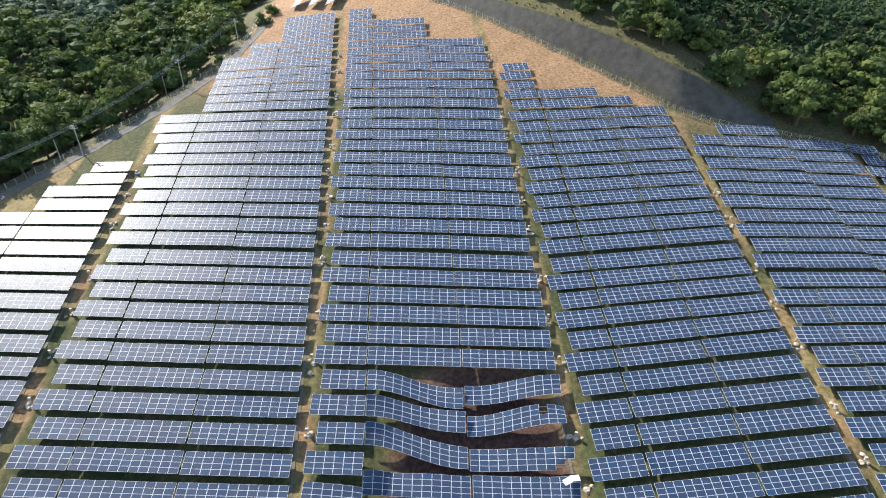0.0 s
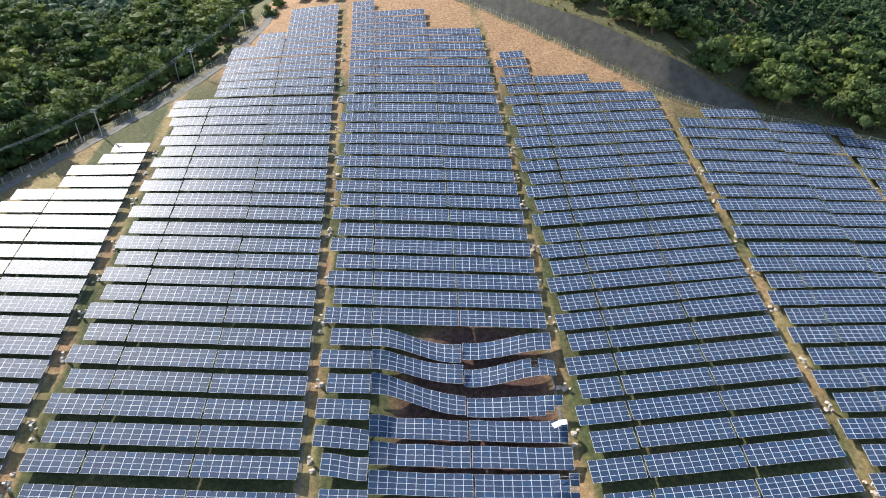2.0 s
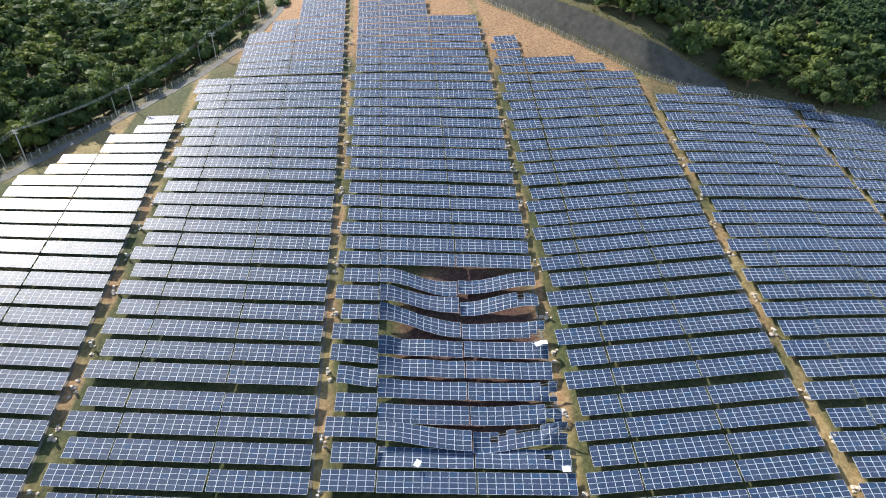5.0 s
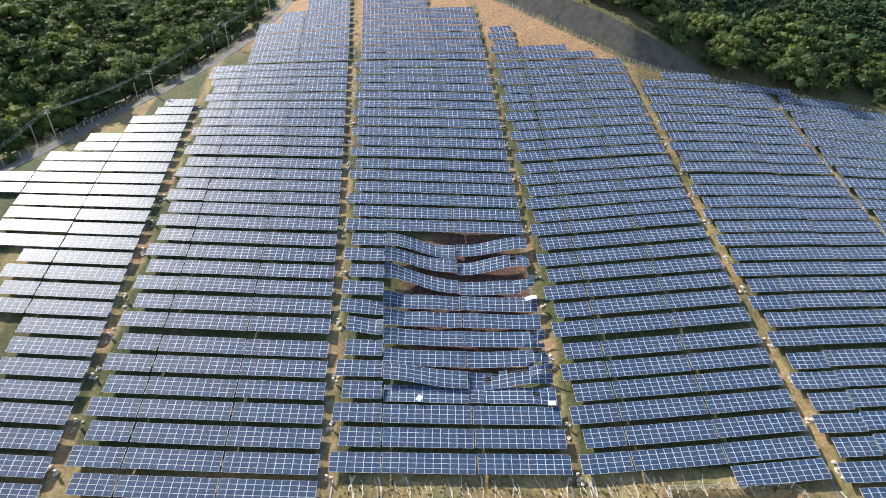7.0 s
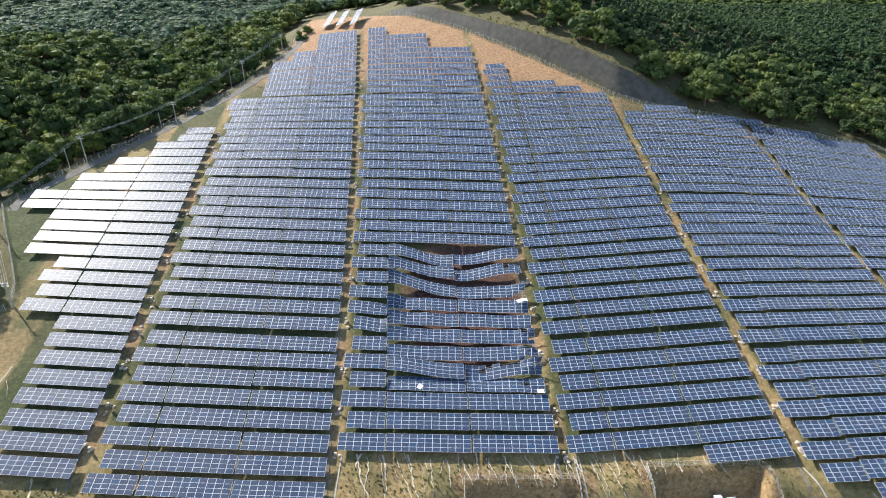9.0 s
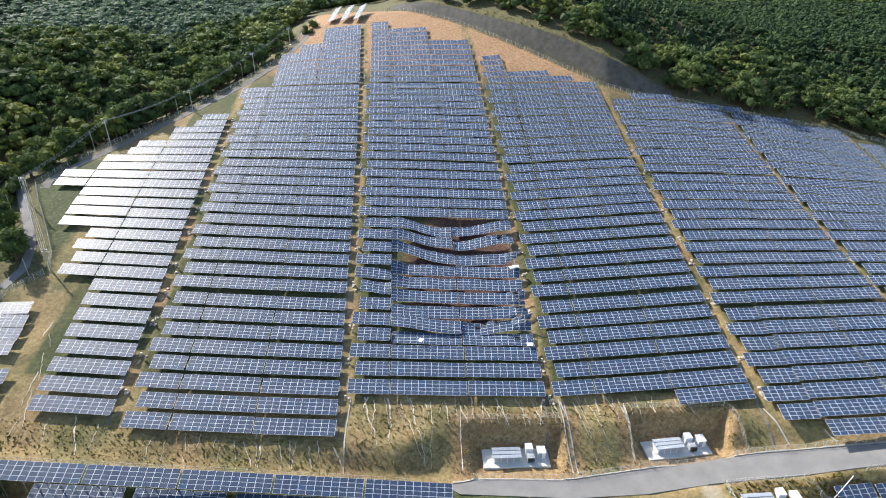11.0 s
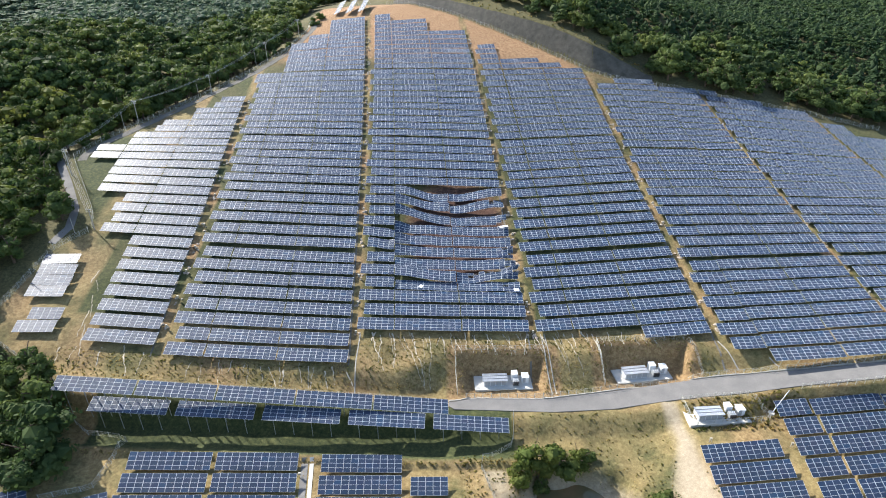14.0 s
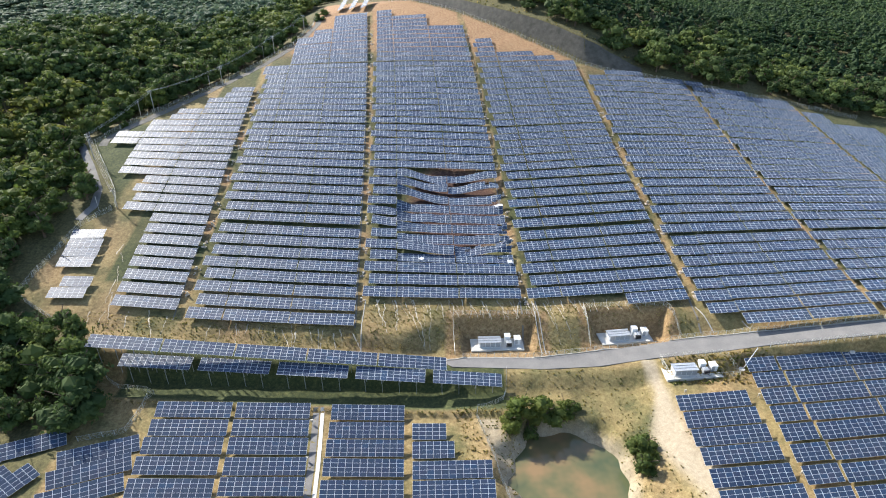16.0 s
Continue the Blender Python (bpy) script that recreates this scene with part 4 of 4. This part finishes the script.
# ---- trees ----
def leaf_material(name, dark, mid, lite):
    m, nt, b = material(name, 0.75)
    geo = nt.nodes.new("ShaderNodeNewGeometry")
    oi = nt.nodes.new("ShaderNodeObjectInfo")
    n = noise_tex(nt, 0.055, 3, 0.6, geo.outputs["Position"])
    att = nt.nodes.new("ShaderNodeAttribute")
    att.attribute_name = "tint"
    s = nt.nodes.new("ShaderNodeMath")
    s.operation = "MULTIPLY_ADD"
    nt.links.new(att.outputs["Fac"], s.inputs[0])
    s.inputs[1].default_value = 0.62
    w = nt.nodes.new("ShaderNodeMath")
    w.operation = "MULTIPLY_ADD"
    nt.links.new(n, w.inputs[0])
    w.inputs[1].default_value = 0.9
    nt.links.new(w.outputs[0], s.inputs[2])
    w.inputs[2].default_value = -0.26
    c = ramp(nt, s.outputs[0], [(0.15, dark), (0.5, mid), (0.88, lite)])
    v = ramp(nt, geo.outputs["Random Per Island"], [(0.0, (0.78, 0.80, 0.76)), (0.5, (1.0, 1.0, 1.0)), (1.0, (1.25, 1.2, 1.1))])
    c = mix(nt, 1.0, c, v, "MULTIPLY")
    c = mix(nt, 1.0, c, ramp(nt, oi.outputs["Random"], [(0.0, (0.75, 0.8, 0.8)), (1.0, (1.35, 1.25, 1.0))]), "MULTIPLY")
    nt.links.new(c, b.inputs["Base Color"])
    b.inputs["Specular IOR Level"].default_value = 0.25
    translucent(nt, b, c, 0.35)
    return m


def translucent(nt, b, colour, share):
    t = nt.nodes.new("ShaderNodeBsdfTranslucent")
    nt.links.new(colour, t.inputs["Color"])
    mx = nt.nodes.new("ShaderNodeMixShader")
    mx.inputs[0].default_value = share
    nt.links.new(b.outputs[0], mx.inputs[1])
    nt.links.new(t.outputs[0], mx.inputs[2])
    nt.links.new(mx.outputs[0], nt.nodes["Material Output"].inputs[0])


LEAF = leaf_material("broadleaf_foliage", (0.038, 0.068, 0.030), (0.074, 0.118, 0.042), (0.140, 0.175, 0.056))
CONIFER = leaf_material("cedar_foliage", (0.022, 0.048, 0.024), (0.038, 0.074, 0.033), (0.062, 0.104, 0.042))
# Paler, bluer greens that put distance haze into the far trees' colour.
HAZE_LEAF = leaf_material("hazy_far_foliage", (0.060, 0.100, 0.078), (0.085, 0.135, 0.105), (0.120, 0.170, 0.120))


LEAF_BRIGHT = leaf_material("autumn_tinged_foliage", (0.034, 0.064, 0.022), (0.080, 0.120, 0.032), (0.165, 0.175, 0.048))


def crown_geo(seed, r, h, clumps, leaves, size):
    """A crown of leaf clumps: verts and quads, with an uneven outline. Base at z = 0."""
    g = np.random.RandomState(seed)
    v, f = [], []
    centres = []
    for i in range(clumps):
        a, q = g.rand() * 2 * math.pi, math.sqrt(g.rand())
        zz = 0.20 + 0.75 * g.rand() * (1 - 0.75 * q * q)
        centres.append((r * 0.72 * q * math.cos(a), r * 0.72 * q * math.sin(a), h * zz, r * (0.30 + 0.22 * g.rand())))
    for cx, cy, cz, cr in centres:
        n0 = len(v)
        bm = ICO
        for p in bm[0]:
            k = cr * 0.74 * (0.8 + 0.4 * g.rand())
            v.append((cx + p[0] * k, cy + p[1] * k, cz + p[2] * k * 0.8))
        f += [tuple(i + n0 for i in t) for t in bm[1]]
        for _ in range(leaves):
            d = g.randn(3)
            d /= np.linalg.norm(d)
            d[2] = abs(d[2]) * 0.9 - 0.15
            c = np.array((cx, cy, cz)) + d * cr * (0.82 + 0.36 * g.rand()) * np.array((1, 1, 0.85))
            a = np.cross(d, g.randn(3))
            a /= np.linalg.norm(a) + 1e-6
            b = np.cross(d, a) + 0.6 * d * g.randn()
            s = size * (0.6 + 0.8 * g.rand())
            n0 = len(v)
            for sa, sb in ((-1, -0.3), (0.2, -1), (1, 0.4), (-0.3, 1)):
                v.append(tuple(c + a * sa * s * 0.5 + b * sb * s * 0.5))
            f.append((n0, n0 + 1, n0 + 2, n0 + 3))
    return v, f


def _ico():
    bm = bmesh.new()
    bmesh.ops.create_icosphere(bm, subdivisions=1, radius=1)
    bm.verts.ensure_lookup_table()
    out = ([tuple(v.co) for v in bm.verts], [tuple(v.index for v in q.verts) for q in bm.faces])
    bm.free()
    return out


ICO = _ico()


def trunk_geo(seed, h, r):
    g = random.Random(seed)
    pieces = []
    lean = Vector((g.uniform(-0.4, 0.4), g.uniform(-0.4, 0.4), 0))
    v, f = [], []
    rings = 5
    for i in range(rings):
        t = i / (rings - 1)
        c = lean * t + Vector((0, 0, -0.4 + (h + 0.4) * t))
        for k in range(7):
            w = 2 * math.pi * k / 7
            q = r * (1.25 - 0.85 * t)
            v.append((c.x + q * math.cos(w), c.y + q * math.sin(w), c.z))
    for i in range(rings - 1):
        for k in range(7):
            f.append((7 * i + k, 7 * i + (k + 1) % 7, 7 * i + 7 + (k + 1) % 7, 7 * i + 7 + k))
    pieces.append((v, f))
    for k in range(4):
        w = 2 * math.pi * (k + g.random() * 0.6) / 4
        a = lean * 0.7 + Vector((0, 0, h * (0.5 + 0.1 * k)))
        pieces.append(beam(a, a + Vector((math.cos(w) * h * 0.4, math.sin(w) * h * 0.4, h * 0.35)), r * 0.35, 5))
    return joined(*pieces)


VARIANTS = []
for i in range(6):
    r, h = (4.8, 5.6, 6.6, 4.2, 6.0, 3.8)[i], (9.0, 10.5, 9.5, 11.0, 11.5, 8.0)[i]
    crown = mesh_from("crown", *crown_geo(40 + i, r, h, 18, 44, 0.72), [LEAF])
    trunk = mesh_from("trunk", *trunk_geo(60 + i, h * 0.85, 0.22 + 0.03 * i), [BARK])
    crown.color_attributes.new("tint", "FLOAT_COLOR", "POINT").data.foreach_set("color", np.full(len(crown.vertices) * 4, 0.5, np.float32))
    VARIANTS.append((crown, trunk))


BRIGHT = []
for crown, trunk in VARIANTS[:4]:
    c = crown.copy()
    c.materials.clear()
    c.materials.append(LEAF_BRIGHT)
    BRIGHT.append(c)


def put_tree(x, y, i, k, rz, label="broadleaf tree with a dense uneven green crown", sink=0.0):
    e = thing("tree", pose(x, y, gz(x, y) - sink, 0, 0, rz) @ Matrix.Diagonal((k, k, k, 1)), label, "tree", "trees at the edge of the wood")
    c = part("crown", BRIGHT[i] if i < 4 and (x < -95 and 30 < y < 140 or -60 < x < 60 and y < 5) else VARIANTS[i][0], None, e)
    c.location = (0, 0, 0.4)
    part("trunk", VARIANTS[i][1], None, e)


def wooded(x, y):
    left = x < fence_left_x(y) - 6
    low_left = (y < 8) & (y > -24) & (x < -86 - 0.45 * np.clip(y + 8, 0, 20))
    lane = (x > fence_left_x(y) - 9.5) & (y > 50) & (y < 106)
    left = (left & (y > 6) & ~lane) | low_left
    right = y > fence_right_y(x) + np.where(x < 100, 13.5, 6.0)
    top = (np.abs(x + 52) < 24) & (y > 235) & (y < 300)
    return (left | (right & (x > -40)) | (y > 305)) & ~top


def plantation(x, y):
    """Stands of cedar on the slope beyond the upper fence."""
    uneven = 14 * np.sin(x * 0.05) + 9 * np.sin(x * 0.13 + 1.0)
    right = (x > 5) & (y > fence_right_y(x) + 52 + uneven)
    return right & (y < 560)


def cedar_geo(seed, r, h):
    """A narrow conifer of drooping ragged tiers."""
    g = np.random.RandomState(seed)
    v, f = [], []
    for tier in range(5):
        z0 = h * (0.12 + 0.17 * tier)
        rr0 = r * (1.0 - 0.17 * tier)
        n0 = len(v)
        v.append((0.0, 0.0, z0 + h * 0.24))
        for a in range(10):
            w = 2 * math.pi * (a + 0.4 * g.rand()) / 10
            q = rr0 * (0.55 + 0.6 * g.rand())
            v.append((q * math.cos(w), q * math.sin(w), z0 - 0.6 * g.rand()))
        f += [(n0, n0 + 1 + a, n0 + 1 + (a + 1) % 10) for a in range(10)]
    return np.array(v), f


CEDARS = [cedar_geo(300 + i, 2.6 + 0.3 * (i % 3), 4.6 + 0.4 * i) for i in range(6)]


def forest():
    g = np.random.RandomState(11)
    pts = []
    for y0 in np.arange(-24, 760, 7.0):
        for x0 in np.arange(-520, 620, 7.0):
            pts.append((x0, y0))
    pts = np.array(pts) + g.uniform(-2.6, 2.6, (len(pts), 2))
    x, y = pts.T
    keep = wooded(x, y)
    dist = np.hypot(x, y + 60)
    keep &= g.rand(len(x)) < np.clip(1.42 - dist / 620, 0.55, 1.0)
    half = 0.80 * (y + 126) * 1.08 + 60            # outside the widest view there is nothing to see
    keep &= np.abs(x) < half
    cedar_zone = plantation(x, y)
    keep &= ~cedar_zone
    cx, cy = np.meshgrid(np.arange(0, 620, 4.6), np.arange(150, 560, 4.6))
    cx, cy = cx.ravel() + g.uniform(-1.5, 1.5, cx.size), cy.ravel() + g.uniform(-1.5, 1.5, cx.size)
    ok = plantation(cx, cy) & (np.abs(cx) < 0.80 * (cy + 126) * 1.08 + 60) & wooded(cx, cy)
    x, y = np.r_[x[keep], cx[ok]], np.r_[y[keep], cy[ok]]
    in_plantation = np.r_[np.zeros(int(keep.sum()), bool), np.ones(int(ok.sum()), bool)]
    dist = np.hypot(x, y + 60)
    edge = np.argsort(np.minimum(np.abs(fence_left_x(y) - x) + 0.3 * (y > 240) * 100, np.abs(y - fence_right_y(x)) + 3 * (x < -40) * 100))
    singles = set(edge[:150].tolist())
    V, Fc, tint, mat = [], [], [], []
    light = []
    for i in range(6):
        r, h = (4.8, 5.6, 6.6, 4.2, 6.0, 3.8)[i], (9.0, 10.5, 9.5, 11.0, 11.5, 8.0)[i]
        a = crown_geo(80 + i, r, h, 10, 14, 1.15)
        b = crown_geo(90 + i, r, h, 7, 5, 1.6)
        light.append(tuple((np.array(q[0]), q[1]) for q in (a, b)))
    n = 0
    for i in range(len(x)):
        k, rz, kind = g.uniform(0.62, 1.3), g.uniform(0, 360), int(g.randint(6))
        if i in singles:
            put_tree(float(x[i]), float(y[i]), kind, k * 0.95, rz)
            continue
        grow = 1.0 + max(0, dist[i] - 260) / 500
        cedar = in_plantation[i]
        # Far trees on the left take the foliage with haze in its colour.
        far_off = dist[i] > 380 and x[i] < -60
        co, fs = CEDARS[kind] if cedar and kind < 2 else (light[kind][1][0] * 0.55, light[kind][1][1]) if cedar else light[kind][0 if dist[i] < 420 else 1]
        c, s = math.cos(radians(rz)), math.sin(radians(rz))
        q = co * k * np.array((grow, grow, 1.0))
        q = np.c_[q[:, 0] * c - q[:, 1] * s + x[i], q[:, 0] * s + q[:, 1] * c + y[i], q[:, 2] + gz(x[i], y[i]) + 0.6]
        V.append(q)
        tint.append(np.full(len(q), g.rand() ** 1.3))
        Fc += [tuple(j + n for j in t) for t in fs]
        n += len(q)
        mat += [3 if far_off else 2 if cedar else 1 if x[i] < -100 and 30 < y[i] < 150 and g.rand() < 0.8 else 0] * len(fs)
    me = mesh_from("woods", np.concatenate(V).tolist(), Fc, [LEAF, LEAF_BRIGHT, CONIFER, HAZE_LEAF], mat)
    t = np.repeat(np.concatenate(tint), 4).astype(np.float32)
    me.color_attributes.new("tint", "FLOAT_COLOR", "POINT").data.foreach_set("color", t)
    tagged(new("woods", me), "dense dark green wood covering the hills", "forest", kind="stuff")


forest()

# shrubs by the pond and on the fence lines
for x, y, i, k in ((22.5, -13.5, 1, 0.78), (28.5, -14.0, 2, 0.74), (19.5, -16.5, 0, 0.66), (33.5, -12.5, 3, 0.62), (36.5, -11.0, 5, 0.45), (24.5, -16.8, 5, 0.62), (28.0, -9.0, 5, 0.5), (49.6, -25.0, 2, 0.58), (49.0, -30.5, 3, 0.6), (51.0, -27.5, 0, 0.4), (-132, 106, 5, 0.5), (-128, 113, 0, 0.4), (-76, 205, 5, 0.55), (-81, 196, 5, 0.5), (-68, 236, 2, 0.5), (-66, 244, 1, 0.5)):
    put_tree(x, y, i, k, x * 37 % 360, "leafy green shrub growing on a grassy bank", 1.0)


# ---- tufts of tall grass on the banks ----
def tuft_material():
    m, nt, b = material("tall_grass", 0.9)
    geo = nt.nodes.new("ShaderNodeNewGeometry")
    c = ramp(nt, noise_tex(nt, 0.22, 4, 0.6, geo.outputs["Position"]), [(0.36, (0.11, 0.14, 0.035)), (0.5, (0.26, 0.23, 0.08)), (0.64, (0.44, 0.34, 0.15))])
    c = mix(nt, 1.0, c, ramp(nt, geo.outputs["Random Per Island"], [(0.0, (0.55, 0.55, 0.55)), (1.0, (1.5, 1.45, 1.3))]), "MULTIPLY")
    nt.links.new(c, b.inputs["Base Color"])
    translucent(nt, b, c, 0.55)
    return m


def tufts():
    g = np.random.RandomState(3)
    areas = ((18, 62, -40, 0.5, 900, 0.24), (-20, 74, 7, 22, 2600, 0.20), (-98, -22, 4, 13, 1500, 0.20), (62, 92, -6, 4, 600, 0.4), (-82, 19, -13.4, -12.4, 500, 0.2), (6, 20, -40, -10, 500, 0.25), (-30, 100, 165, 250, 2200, 0.5))
    v, f = [], []
    for x0, x1, y0, y1, n, size in areas:
        x, y = g.uniform(x0, x1, n), g.uniform(y0, y1, n)
        z = ground_height(x, y)
        ok = (z > POND[4] + 0.3) & (x > fence_left_x(y) + 0.5) & ~((y < road_top(x) + 0.3) & (y > road_bottom(x) - 0.3))
        for px0, px1, py0, py1, level in PADS:
            ok &= ~((x > px0 - 0.5) & (x < px1 + 0.5) & (y > py0) & (y < py1 + 0.5))
        ok &= (np.abs(x - np.interp(y, [-60, -38, -23, -8, 3], [66, 62.5, 57.0, 59.5, 58.5])) > 3.0) | (y > 3)
        if y0 > 160:
            d = y - fence_right_y(x)
            ok &= (d > 9.0) & (d < 14)
        for a, b, c in zip(x[ok], y[ok], z[ok]):
            s = size * g.uniform(0.5, 1.5)
            for _ in range(3):
                w, l = g.rand() * math.pi, g.uniform(-0.3, 0.3, 2) * s
                dx, dy = math.cos(w) * s * 0.5, math.sin(w) * s * 0.5
                k = len(v)
                v += [(a - dx, b - dy, c - 0.08), (a + dx, b + dy, c - 0.08), (a + dx * 1.3 + l[0], b + dy * 1.3 + l[1], c + s * 0.8), (a - dx * 1.2 + l[0], b - dy * 1.2 + l[1], c + s)]
                f.append((k, k + 1, k + 2, k + 3))
    tagged(new("grass_tufts", mesh_from("grass_tufts", v, f, [tuft_material()])), "tufts of tall straw-coloured and green grass", "grass", kind="stuff")


tufts()
